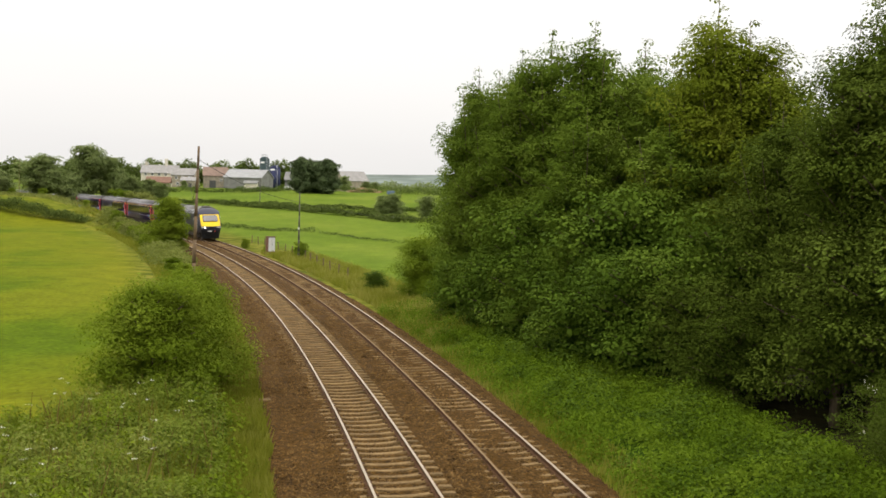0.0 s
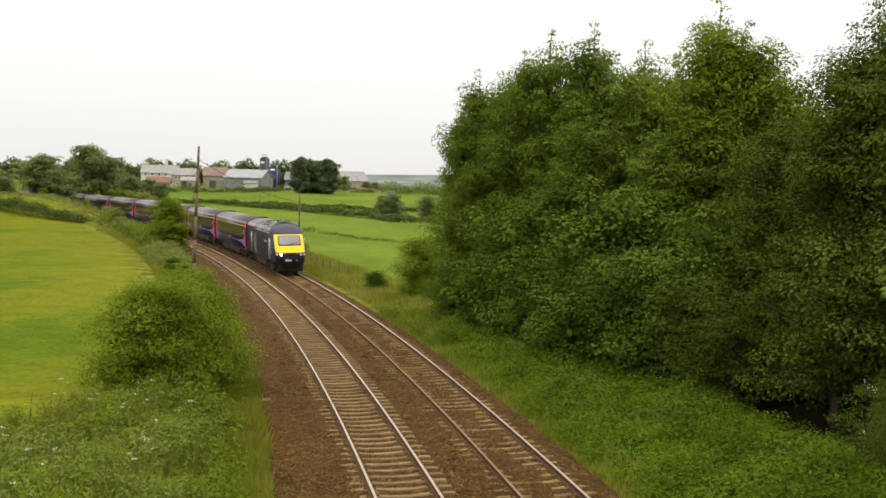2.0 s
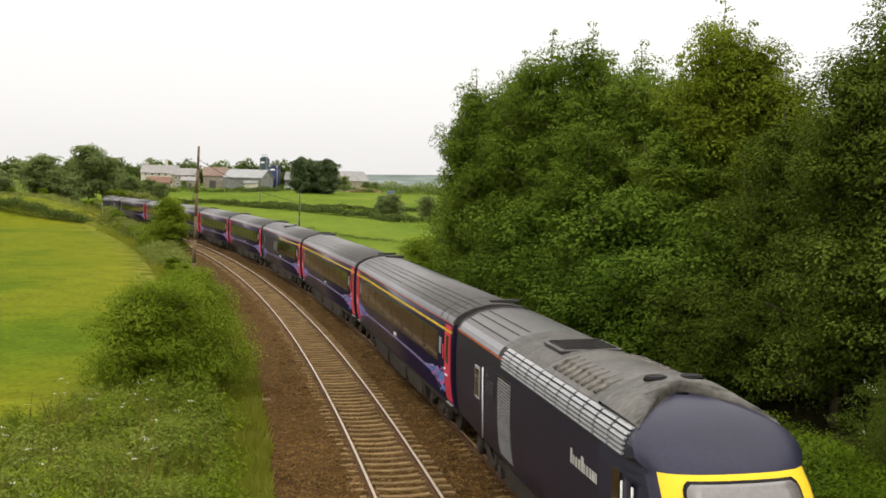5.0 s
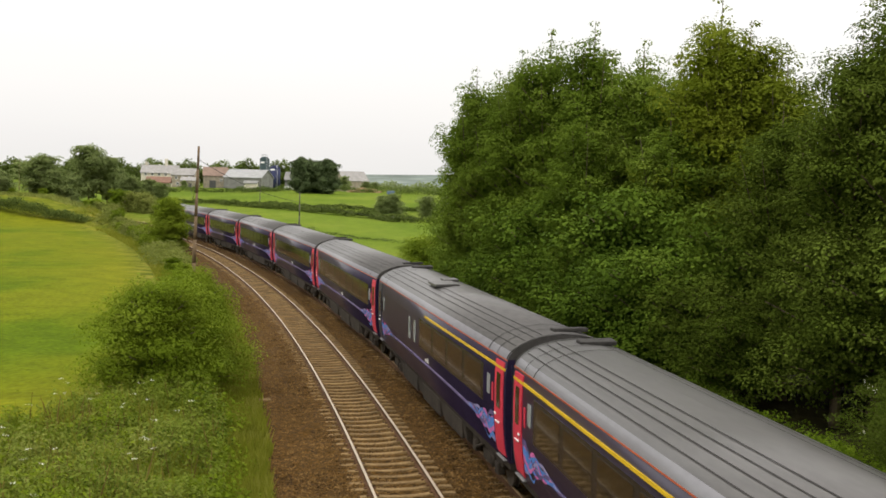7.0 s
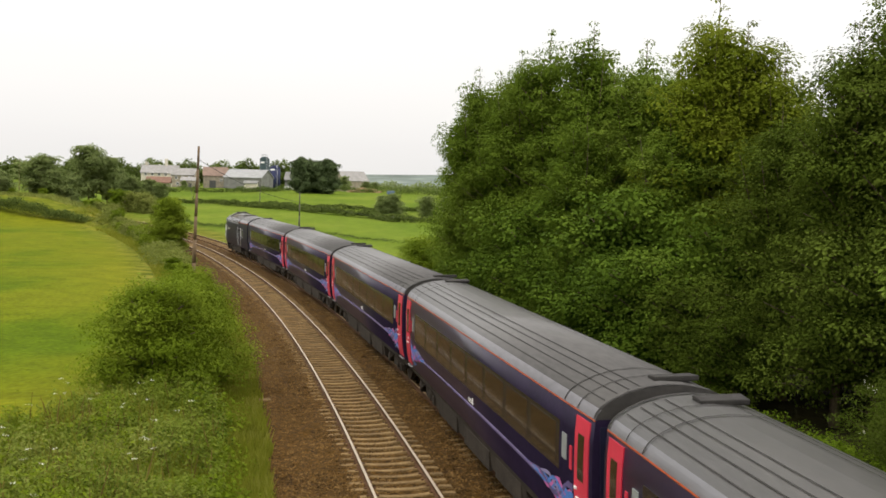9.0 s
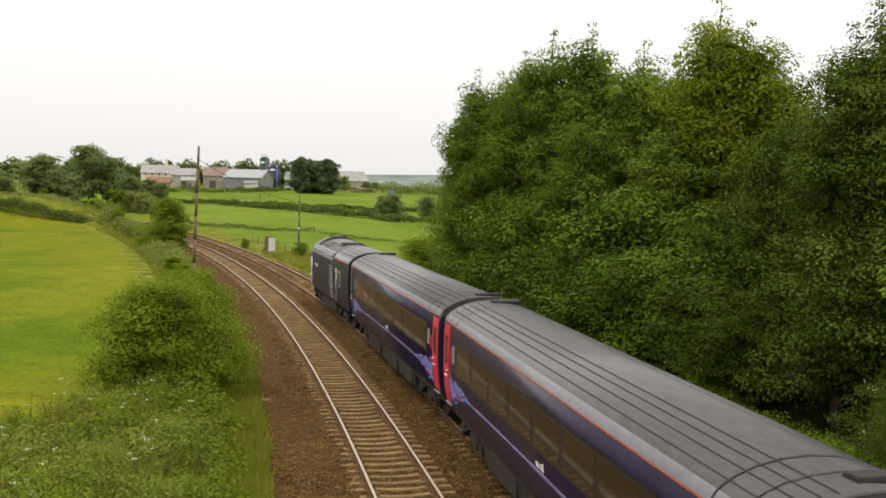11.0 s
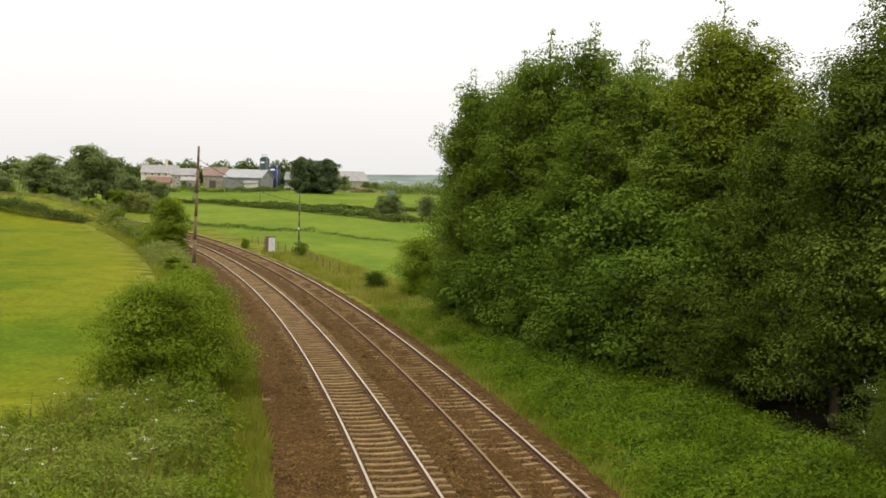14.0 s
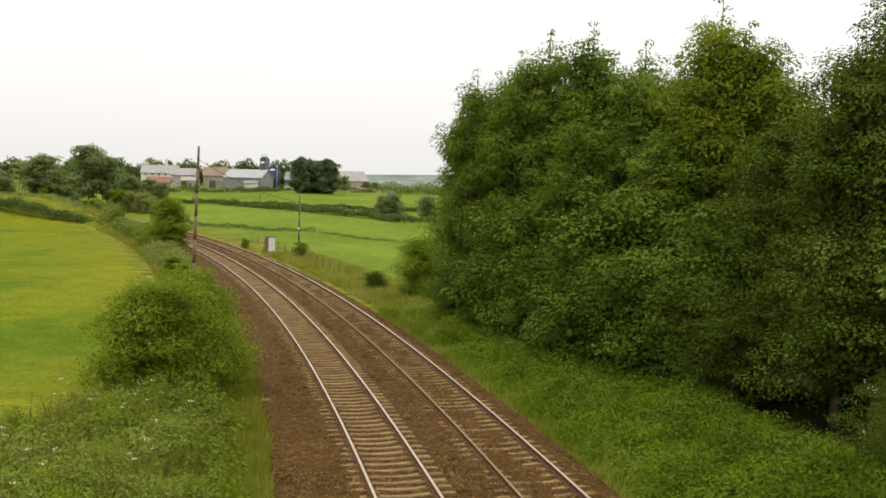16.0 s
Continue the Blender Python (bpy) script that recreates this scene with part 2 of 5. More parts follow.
def ground_material():
    m = bpy.data.materials.new("meadow_ground")
    m.use_nodes = True
    n, k = m.node_tree.nodes, m.node_tree.links
    p = n["Principled BSDF"]
    p.inputs["Roughness"].default_value, p.inputs["Specular IOR Level"].default_value = 0.95, 0.02
    geo = n.new("ShaderNodeNewGeometry")

    def noise_tex(scale, stretch=(1, 1, 1), detail=4):
        mp, t = n.new("ShaderNodeMapping"), n.new("ShaderNodeTexNoise")
        mp.inputs["Scale"].default_value = stretch
        t.inputs["Scale"].default_value, t.inputs["Detail"].default_value = scale, detail
        k.new(geo.outputs["Position"], mp.inputs[0])
        k.new(mp.outputs[0], t.inputs["Vector"])
        return t.outputs["Fac"]

    def ramp(fac, *stops):
        r = n.new("ShaderNodeValToRGB")
        els = r.color_ramp.elements
        els[0].position, els[0].color = stops[0][0], (*stops[0][1], 1)
        els[1].position, els[1].color = stops[-1][0], (*stops[-1][1], 1)
        for pos, c in stops[1:-1]:
            els.new(pos).color = (*c, 1)
        k.new(fac, r.inputs[0])
        return r.outputs[0]

    def mix(fac, a, b, mode="MIX"):
        x = n.new("ShaderNodeMixRGB")
        x.blend_type = mode
        if isinstance(fac, float):
            x.inputs[0].default_value = fac
        else:
            k.new(fac, x.inputs[0])
        k.new(a, x.inputs[1])
        k.new(b, x.inputs[2])
        return x.outputs[0]

    big = noise_tex(0.06, (1.0, 0.45, 1), 3)
    mid = noise_tex(0.5, (1, 1, 1), 5)
    fine = noise_tex(5.0, (1, 0.6, 1), 5)
    hay = ramp(big, (0.36, (0.074, 0.114, 0.005)), (0.47, (0.120, 0.140, 0.007)), (0.62, (0.148, 0.152, 0.010)))
    pasture = ramp(big, (0.35, (0.092, 0.142, 0.014)), (0.5, (0.112, 0.162, 0.017)), (0.65, (0.138, 0.178, 0.022)))
    rough = ramp(mid, (0.35, (0.070, 0.092, 0.008)), (0.5, (0.120, 0.130, 0.015)), (0.65, (0.175, 0.160, 0.032)))
    lush = ramp(mid, (0.35, (0.030, 0.060, 0.004)), (0.65, (0.060, 0.106, 0.008)))
    zones = n.new("ShaderNodeVertexColor")
    zones.layer_name = "zones"
    sep = n.new("ShaderNodeSeparateColor")
    k.new(zones.outputs["Color"], sep.inputs[0])
    col = mix(sep.outputs[0], rough, hay)
    col = mix(sep.outputs[2], col, pasture)
    col = mix(sep.outputs[1], col, lush)
    patches = ramp(mid, (0.32, (0.72, 0.76, 0.72)), (0.68, (1.16, 1.14, 1.12)))
    col = mix(0.7, col, patches, "MULTIPLY")
    # dark soil and litter under the alders, with the trees' shade in its colour
    shaded_litter = ramp(mid, (0.3, (0.020, 0.018, 0.008)), (0.7, (0.045, 0.040, 0.016)))
    col = mix(zones.outputs["Alpha"], shaded_litter, col)
    grain = ramp(fine, (0.32, (0.52, 0.52, 0.52)), (0.68, (1.32, 1.32, 1.32)))
    col = mix(0.5, col, grain, "MULTIPLY")
    k.new(col, p.inputs["Base Color"])
    b = n.new("ShaderNodeBump")
    b.inputs["Strength"].default_value, b.inputs["Distance"].default_value = 0.6, 0.15
    k.new(fine, b.inputs["Height"])
    k.new(b.outputs[0], p.inputs["Normal"])
    return m


def build_ground():
    xs, ys = axis(-3000, -28, 24, 3000, 1.0, 1.10), axis(-700, 16, 120, 4500, 1.0, 1.07)
    X, Y = np.meshgrid(xs, ys)
    x, y = X.ravel(), Y.ravel()
    z = ground_z(x, y)
    s, off = to_line(x, y)
    z = z + (np.sin(x * 0.21 + y * 0.13) * 0.06 + np.sin(x * 0.07 - y * 0.05) * 0.12) * smooth(np.abs(off), 6, 20)
    nx, ny = len(xs), len(ys)
    idx = np.arange(nx * ny).reshape(ny, nx)
    faces = np.stack([idx[:-1, :-1].ravel(), idx[:-1, 1:].ravel(), idx[1:, 1:].ravel(), idx[1:, :-1].ravel()], 1)
    ob = pydata("ground", np.stack([x, y, z], 1), faces.tolist(), ground_material(), smooth=True)
    hay = smooth(-off, 8.5, 11) * (1 - smooth(s - 3 * (-off - 8.8), 212, 217))
    lush = smooth(off, 3.6, 4.6) * (1 - smooth(s, 52, 70))
    pasture = smooth(off, 7.5, 10.5) * smooth(s, 70, 90)
    lay = ob.data.color_attributes.new("zones", "FLOAT_COLOR", "POINT")
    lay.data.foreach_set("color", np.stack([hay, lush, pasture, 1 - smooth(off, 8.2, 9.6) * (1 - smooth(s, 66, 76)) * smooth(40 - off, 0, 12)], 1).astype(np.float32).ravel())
    return tagged(ob, "green and yellow meadow ground with rough verges", "ground", kind="structure")


ground = build_ground()

# ---------------------------------------------------------------- railway


def swept(name, profile, s0, s1, step, mats, off, tilt, dz, parent=None, index=None, closed=True, wobble=0.0):
    """A profile (offset, height) swept along the line. tilt: the cant about the track's middle."""
    rng = np.random.default_rng(5)
    ss = np.arange(s0, s1 + step, step)
    prof = np.array(profile)
    rows = [line_at(ss, off + o - zz * tilt, zz + o * tilt + dz) for o, zz in prof]
    P = np.stack(rows, 1)
    if wobble:
        P[:, :, 2] += rng.normal(0, wobble, P.shape[:2])
    n, m = P.shape[:2]
    faces, mi = [], []
    last = m if closed else m - 1
    for j in range(last):
        a, b = j, (j + 1) % m
        for i in range(n - 1):
            faces.append((i * m + a, i * m + b, (i + 1) * m + b, (i + 1) * m + a))
            mi.append(index[j] if index else 0)
    return pydata(name, P.reshape(-1, 3), faces, mats, parent, mi)


ballast_profile = [(-5.5, -0.75), (-5.05, -0.38), (-4.5, -0.25), (-3.55, -0.24), (-3.05, -0.135), (-2.75, -0.142), (-2.5, -0.165), (-1.69, -0.186), (-0.85, -0.170), (-0.45, -0.150), (0.0, -0.185),
                   (0.45, -0.170), (0.75, -0.172), (1.3, -0.186), (2.0, -0.186), (2.6, -0.165), (2.95, -0.135), (3.3, -0.24), (3.75, -0.42), (4.2, -0.75)]
ballast = swept("ballast_bed", ballast_profile, -360, 420, 1.0, M["ballast"], 0, CANT * 0.5, 0.0, closed=False, wobble=0.015)
tagged(ballast, "brown stained stone ballast bed under two tracks", "ballast", kind="structure")

RAIL = [(-0.07, -0.159), (0.07, -0.159), (0.07, -0.148), (0.012, -0.125), (0.010, -0.05), (0.034, -0.036), (0.036, -0.008), (0.027, 0.0),
        (-0.027, 0.0), (-0.036, -0.008), (-0.034, -0.036), (-0.010, -0.05), (-0.012, -0.125), (-0.07, -0.148)]
RAIL_INDEX = [1, 1, 1, 1, 1, 1, 0, 0, 0, 1, 1, 1, 1, 1]


def sleeper_mesh():
    bm = bmesh.new()
    rows = []
    for x, top in ((-1.25, -0.185), (-1.22, -0.150), (-0.95, -0.140), (-0.60, -0.142), (-0.35, -0.168), (0, -0.178), (0.35, -0.168), (0.60, -0.142), (0.95, -0.140), (1.22, -0.150), (1.25, -0.185)):
        rows.append([bm.verts.new((x, y, z)) for y, z in ((-0.13, -0.34), (-0.10, top - 0.012), (-0.085, top), (0.085, top), (0.10, top - 0.012), (0.13, -0.34))])
    for a, b in zip(rows[:-1], rows[1:]):
        for i in range(5):
            bm.faces.new((a[i], b[i], b[i + 1], a[i + 1]))
    for end in (rows[0], rows[-1][::-1]):
        bm.faces.new(end)
    bmesh.ops.recalc_face_normals(bm, faces=bm.faces)
    for x in (-0.7525, 0.7525):
        for d in (-0.11, 0.11):
            box(bm, x + d, 0, -0.135, 0.07, 0.11, 0.04, index=1)
    me = bpy.data.meshes.new("sleeper")
    bm.to_mesh(me)
    bm.free()
    me.materials.append(M["sleeper"])
    me.materials.append(M["rail_side"])
    return me


def track_pose(s, off, dz):
    p = line_at(np.float64(s), off, dz)
    return Matrix.Translation(p) @ Matrix.Rotation(heading(s), 4, "Z") @ Matrix.Rotation(-CANT, 4, "Y")


M["rail_brown"] = material("browned_steel", (0.20, 0.135, 0.07), 0.8, 0.0, vary=0.25, scale=2, fine=30, world_space=True)


def build_track(off, dz, phase, label, tops):
    root = tagged(new("railway_track"), label, "railway track", "railway tracks")
    for g in (-0.7525, 0.7525):
        swept("rail", [(g + o, z) for o, z in RAIL], -360, 420, 2.0, [tops[g > 0], M["rail_side"]], off, CANT, dz, root, RAIL_INDEX)
    me = sleeper_mesh()
    rng = np.random.default_rng(3)
    s, far = 14.0 + phase, []
    while s < 300:
        if s < 110:
            ob = new("sleeper", me)
            ob.parent = root
            ob.matrix_basis = track_pose(s, off, dz + rng.uniform(-0.012, 0.006)) @ pose(rng.uniform(-0.02, 0.02), 0, 0, 0, 0, rng.uniform(-0.7, 0.7))
        else:
            far.append(track_pose(s, off, dz))
        s += 0.65
    base = [v.co.copy() for v in me.vertices]
    V, F, I = [], [], []
    for m in far:
        o = len(V)
        V += [m @ c for c in base]
        F += [tuple(o + i for i in p.vertices) for p in me.polygons]
        I += [p.material_index for p in me.polygons]
    tagged(pydata("sleeper_rest", V, F, [M["sleeper"], M["rail_side"]], root, I), kind="stuff")
    return root


build_track(-SPACING / 2, 0.0, 0.0, "railway track with polished steel rails on concrete sleepers", (M["rail_top"], M["rail_top"]))
build_track(SPACING / 2, DZ, 0.3, "railway track with browner rails and half-buried sleepers", (M["rail_brown"], M["rail_top"]))


def loose_stones():
    """Broken stone lying on the ballast bed near the camera."""
    rng = np.random.default_rng(11)
    octa = np.array([(1, 0, 0), (0, 1, 0), (-1, 0, 0), (0, -1, 0), (0, 0, 1), (0, 0, -1)], float)
    tri = [(0, 1, 4), (1, 2, 4), (2, 3, 4), (3, 0, 4), (1, 0, 5), (2, 1, 5), (3, 2, 5), (0, 3, 5)]
    n = 60000
    s = 18 + 62 * rng.random(n) ** 1.5
    off = rng.uniform(-4.95, 3.8, n)
    po = np.array(ballast_profile)
    z = np.interp(off, po[:, 0], po[:, 1]) + off * CANT * 0.5
    P = line_at(s, off, z)
    size = rng.uniform(0.016, 0.045, n)
    sh = octa[None] * size[:, None, None] * rng.uniform(0.6, 1.3, (n, 6, 1))
    a = rng.uniform(0, 6.28, n)
    R = np.zeros((n, 3, 3))
    R[:, 0, 0], R[:, 0, 1], R[:, 1, 0], R[:, 1, 1], R[:, 2, 2] = np.cos(a), -np.sin(a), np.sin(a), np.cos(a), 1
    V = np.einsum("nij,nkj->nki", R, sh) + P[:, None]
    me = bpy.data.meshes.new("loose_stones")
    F = (np.array(tri)[None] + (np.arange(n) * 6)[:, None, None]).reshape(-1, 3)
    me.vertices.add(n * 6)
    me.vertices.foreach_set("co", V.astype(np.float32).ravel())
    me.loops.add(len(F) * 3)
    me.loops.foreach_set("vertex_index", F.astype(np.int32).ravel())
    me.polygons.add(len(F))
    me.polygons.foreach_set("loop_start", np.arange(0, len(F) * 3, 3, dtype=np.int32))
    me.materials.append(M["stone"])
    me.update(calc_edges=True)
    tagged(new("loose_stones", me), "loose broken brown stones on the ballast", "stones", kind="stuff")


loose_stones()

# ---------------------------------------------------------------- train
M["indigo"] = material("indigo_paint", (0.018, 0.012, 0.032), 0.32, vary=0.25, scale=0.8, fine=12, spec=0.15)
M["plum"] = material("plum_black_paint", (0.013, 0.011, 0.025), 0.38, vary=0.3, scale=0.8, fine=12, spec=0.14)
M["navy"] = material("navy_paint", (0.013, 0.013, 0.031), 0.42, vary=0.25, scale=0.8, fine=12, spec=0.28)
M["under"] = material("grimy_underframe", (0.040, 0.033, 0.026), 0.9, vary=0.4, scale=2, fine=20)
M["roof"] = material("grey_roof_paint", (0.046, 0.043, 0.040), 0.40, spec=0.45, vary=0.3, scale=0.9, fine=9, stretch=(1, 0.2, 1))
M["sooty_roof"] = material("sooty_roof_paint", (0.046, 0.041, 0.034), 0.5, vary=0.75, scale=1.5, fine=9, spec=0.3)
# sky sheen on the roof's curved shoulder, painted as a paler lavender colour
M["roof_edge"] = material("pale_sheen_roof_edge", (0.150, 0.148, 0.162), 0.36, vary=0.16, spec=0.5, scale=0.7, fine=9, stretch=(1, 0.25, 1))
M["hood"] = material("grimy_hood", (0.058, 0.052, 0.043), 0.42, spec=0.35, vary=0.75, scale=1.2, fine=8)
M["dull_rib"] = material("weathered_metal_rib", (0.13, 0.118, 0.10), 0.45, 0.3, vary=0.5, scale=2, fine=12)
M["groove"] = material("dark_roof_groove", (0.035, 0.033, 0.031), 0.8)
M["door_red"] = material("pinkish_red_paint", (0.54, 0.036, 0.066), 0.4, vary=0.12, scale=2)
M["orange"] = material("orange_line_paint", (0.42, 0.085, 0.028), 0.5, vary=0.1)
M["yellow"] = material("yellow_warning_paint", (0.80, 0.54, 0.035), 0.5, vary=0.06, scale=1.2)
M["gold"] = material("yellow_line_paint", (0.55, 0.36, 0.02), 0.5, vary=0.1)
M["violet"] = material("violet_line_paint", (0.095, 0.075, 0.18), 0.5, vary=0.25, scale=1.5)
M["pale_violet"] = material("pale_violet_paint", (0.27, 0.24, 0.40), 0.5, vary=0.25, scale=1.5)
M["sky_blue"] = material("blue_swirl_paint", (0.07, 0.20, 0.52), 0.5, vary=0.35, scale=3)
M["pink"] = material("pink_swirl_paint", (0.55, 0.13, 0.34), 0.5, vary=0.3, scale=3)
M["white"] = material("white_paint", (0.72, 0.72, 0.70), 0.5, vary=0.1)
M["silver"] = material("silver_louvre", (0.36, 0.365, 0.38), 0.5, 0.2, vary=0.15)
M["dull_silver"] = material("dull_silver_slat", (0.22, 0.22, 0.225), 0.5, 0.2, vary=0.2)
# the brown of reflected trees and field is put into the glass colour
M["window"] = material("brown_reflecting_glass", (0.024, 0.018, 0.009), 0.07, vary=0.2, spec=0.5)
M["band"] = material("brown_black_window_band", (0.016, 0.012, 0.014), 0.25, vary=0.2, spec=0.3)
M["screen"] = material("windscreen_glass", (0.17, 0.155, 0.15), 0.08, vary=0.15, spec=0.7)
M["black"] = material("black_rubber", (0.012, 0.012, 0.012), 0.7)
M["lamp_on"] = glow_material("lit_headlamp", (1.0, 0.97, 0.88), 3.0)
M["lamp_off"] = material("lamp_lens", (0.42, 0.42, 0.40), 0.15)
M["frosted"] = material("frosted_window_glass", (0.24, 0.26, 0.26), 0.3, vary=0.15)
M["wheel"] = material("worn_wheel_steel", (0.10, 0.085, 0.07), 0.6, 0.5)
M["red"] = material("red_lamp_paint", (0.4, 0.03, 0.03), 0.4)

SECTION = [(1.18, 0.45), (1.22, 0.80), (1.27, 0.98), (1.335, 1.35), (1.37, 1.85), (1.365, 2.40), (1.350, 2.90), (1.305, 3.32),
           (1.285, 3.37), (1.250, 3.43), (1.20, 3.49), (1.13, 3.55), (0.98, 3.64), (0.72, 3.75), (0.38, 3.83), (0.0, 3.86)]
SZ, SX = [z for x, z in SECTION], [x for x, z in SECTION]


def side_x(z):
    return float(np.interp(z, SZ, SX))


def roof_z(x):
    return float(np.interp(abs(x), SX[::-1][:9], SZ[::-1][:9]))


def shell(name, sec, y0, y1, mats, parent, label="", caps=True, index=None):
    """The skin of a vehicle between two ends: a half section mirrored and swept. y1 may differ by level."""
    full = [(x, z) for x, z in sec] + [(-x, z) for x, z in sec[::-1] if x > 0]
    ends = [(y0, y1 if not callable(y1) else y1(z)) for x, z in full]
    V = [(x, e[0], z) for (x, z), e in zip(full, ends)] + [(x, e[1], z) for (x, z), e in zip(full, ends)]
    n = len(full)
    F = [(i, i + n, i + 1 + n, i + 1) for i in range(n - 1)]
    I = list(index) if index else [0] * len(F)
    if caps:
        F += [tuple(range(n)), tuple(range(2 * n - 1, n - 1, -1))]
        I += [0, 0]
    ob = pydata(name, V, F, mats, parent, I, smooth=False)
    for f in ob.data.polygons[:n - 1]:
        f.use_smooth = name in ("roof", "body")
    if label:
        ob["label"] = label
    return ob


def side_panel(bm, sg, y0, y1, z0, z1, proud, rows=4, index=0):
    """A thin plate that follows the curve of the side, with edges."""
    zs = [z0 + (z1 - z0) * i / rows for i in range(rows + 1)]
    out = [[bm.verts.new((sg * (side_x(z) + proud), y, z)) for y in (y0, y1)] for z in zs]
    inn = [[bm.verts.new((sg * (side_x(z) - 0.01), y, z)) for y in (y0, y1)] for z in zs]
    fs = []
    for i in range(rows):
        fs.append(bm.faces.new((out[i][0], out[i][1], out[i + 1][1], out[i + 1][0])))
        fs.append(bm.faces.new((inn[i][0], out[i][0], out[i + 1][0], inn[i + 1][0])))
        fs.append(bm.faces.new((out[i][1], inn[i][1], inn[i + 1][1], out[i + 1][1])))
    fs.append(bm.faces.new((inn[0][0], inn[0][1], out[0][1], out[0][0])))
    fs.append(bm.faces.new((out[-1][0], out[-1][1], inn[-1][1], inn[-1][0])))
    for f in fs:
        f.material_index = index


def ribbon(bm, sg, pts, proud=0.004, index=0):
    """A painted line on the side: points (y, z, width)."""
    prev = None
    for y, z, w in pts:
        pair = [bm.verts.new((sg * (side_x(z + d) + proud), y, z + d)) for d in (-w / 2, w / 2)]
        if prev:
            bm.faces.new((prev[0], pair[0], pair[1], prev[1])).material_index = index
        prev = pair


def bogie(parent, y, wheelbase=2.6, r=0.457):
    """A bogie: side frames, spring boxes, transom, two wheelsets."""
    b = new("bogie")
    b.parent = parent
    b.location = (0, y, 0)
    bm = bmesh.new()
    for sg in (-1, 1):
        box(bm, sg * 1.02, 0, 0.62, 0.14, wheelbase + 0.9, 0.16, 0.03)
        box(bm, sg * 1.02, 0, 0.45, 0.16, 0.9, 0.26, 0.03)
        for d in (-1, 1):
            box(bm, sg * 1.06, d * wheelbase / 2, 0.46, 0.20, 0.34, 0.30, 0.04)
            tube(bm, (sg * 1.1, d * (wheelbase / 2 - 0.35), 0.40), (sg * 1.1, d * (wheelbase / 2 - 0.35), 0.75), 0.09)
        tube(bm, (sg * 1.14, -0.25, 0.85), (sg * 1.16, 0.9, 0.5), 0.04)
    box(bm, 0, 0, 0.6, 2.0, 0.5, 0.22, 0.03)
    part("bogie_frame", bm, M["under"], b)
    for d in (-1, 1):
        bm = bmesh.new()
        for sg in (-1, 1):
            tube(bm, (sg * 0.69, 0, 0), (sg * 0.82, 0, 0), r, r, 28)
            tube(bm, (sg * 0.67, 0, 0), (sg * 0.69, 0, 0), r + 0.03, r + 0.03, 28)
        tube(bm, (-1.0, 0, 0), (1.0, 0, 0), 0.08)
        part("wheelset", bm, M["wheel"], b).location = (0, d * wheelbase / 2, r)
    return b


COACH = 22.3


def roof_strips(bm, y0, y1, xs, w=0.025, index=0):
    for x in xs:
        for sg in (-1, 1):
            a, b = sg * (x - w / 2), sg * (x + w / 2)
            z0, z1 = roof_z(a), roof_z(b)
            vs = [bm.verts.new(c) for c in ((a, y0, z0 + 0.012), (b, y0, z1 + 0.012), (b, y1, z1 + 0.012), (a, y1, z0 + 0.012))]
            bm.faces.new(vs).material_index = index


def roof_hoop(bm, y, w, top=3.45, proud=0.018, index=0):
    """A band across the roof."""
    pts = [(x, z) for x, z in SECTION if z >= 3.3]
    full = [(x, z) for x, z in pts] + [(-x, z) for x, z in pts[::-1] if x > 0]
    prev = None
    for x, z in full:
        pair = [bm.verts.new((x * 1.006, yy, z + proud)) for yy in (y - w / 2, y + w / 2)]
        if prev:
            bm.faces.new((prev[0], prev[1], pair[1], pair[0])).material_index = index
        prev = pair


def swirl(bm, sg, y_end, direction):
    """Blue, pink and violet lines that curl up near the doors."""
    rng = random.Random(4)
    for k in range(9):
        pts = []
        amp, ph, fr = rng.uniform(0.12, 0.36), rng.uniform(0, 6.3), rng.uniform(1.6, 3.6)
        for i in range(25):
            u = i / 24
            y = y_end + direction * (3.6 * u)
            z = 1.63 - 0.01 * u + (1 - u) ** 1.3 * (amp * math.sin(ph + fr * u * 4) - 0.05 + 0.02 * k - 0.08)
            z = max(1.02, min(1.9, z))
            pts.append((y, z, 0.012 + (1 - u) * rng.uniform(0.05, 0.16)))
        ribbon(bm, sg, pts, 0.004 + 0.0008 * k, index=(1, 2, 1, 0, 1, 2, 3, 1, 0)[k])
    for k in range(3):
        pts = [(y_end + direction * (0.02 + 1.1 * i / 10), 1.30 + 0.17 * k + 0.09 * math.sin(i * 0.7 + k), 0.17 * (1 - i / 11)) for i in range(11)]
        ribbon(bm, sg, pts, 0.0115 + 0.0008 * k, index=(1, 2, 1)[k])


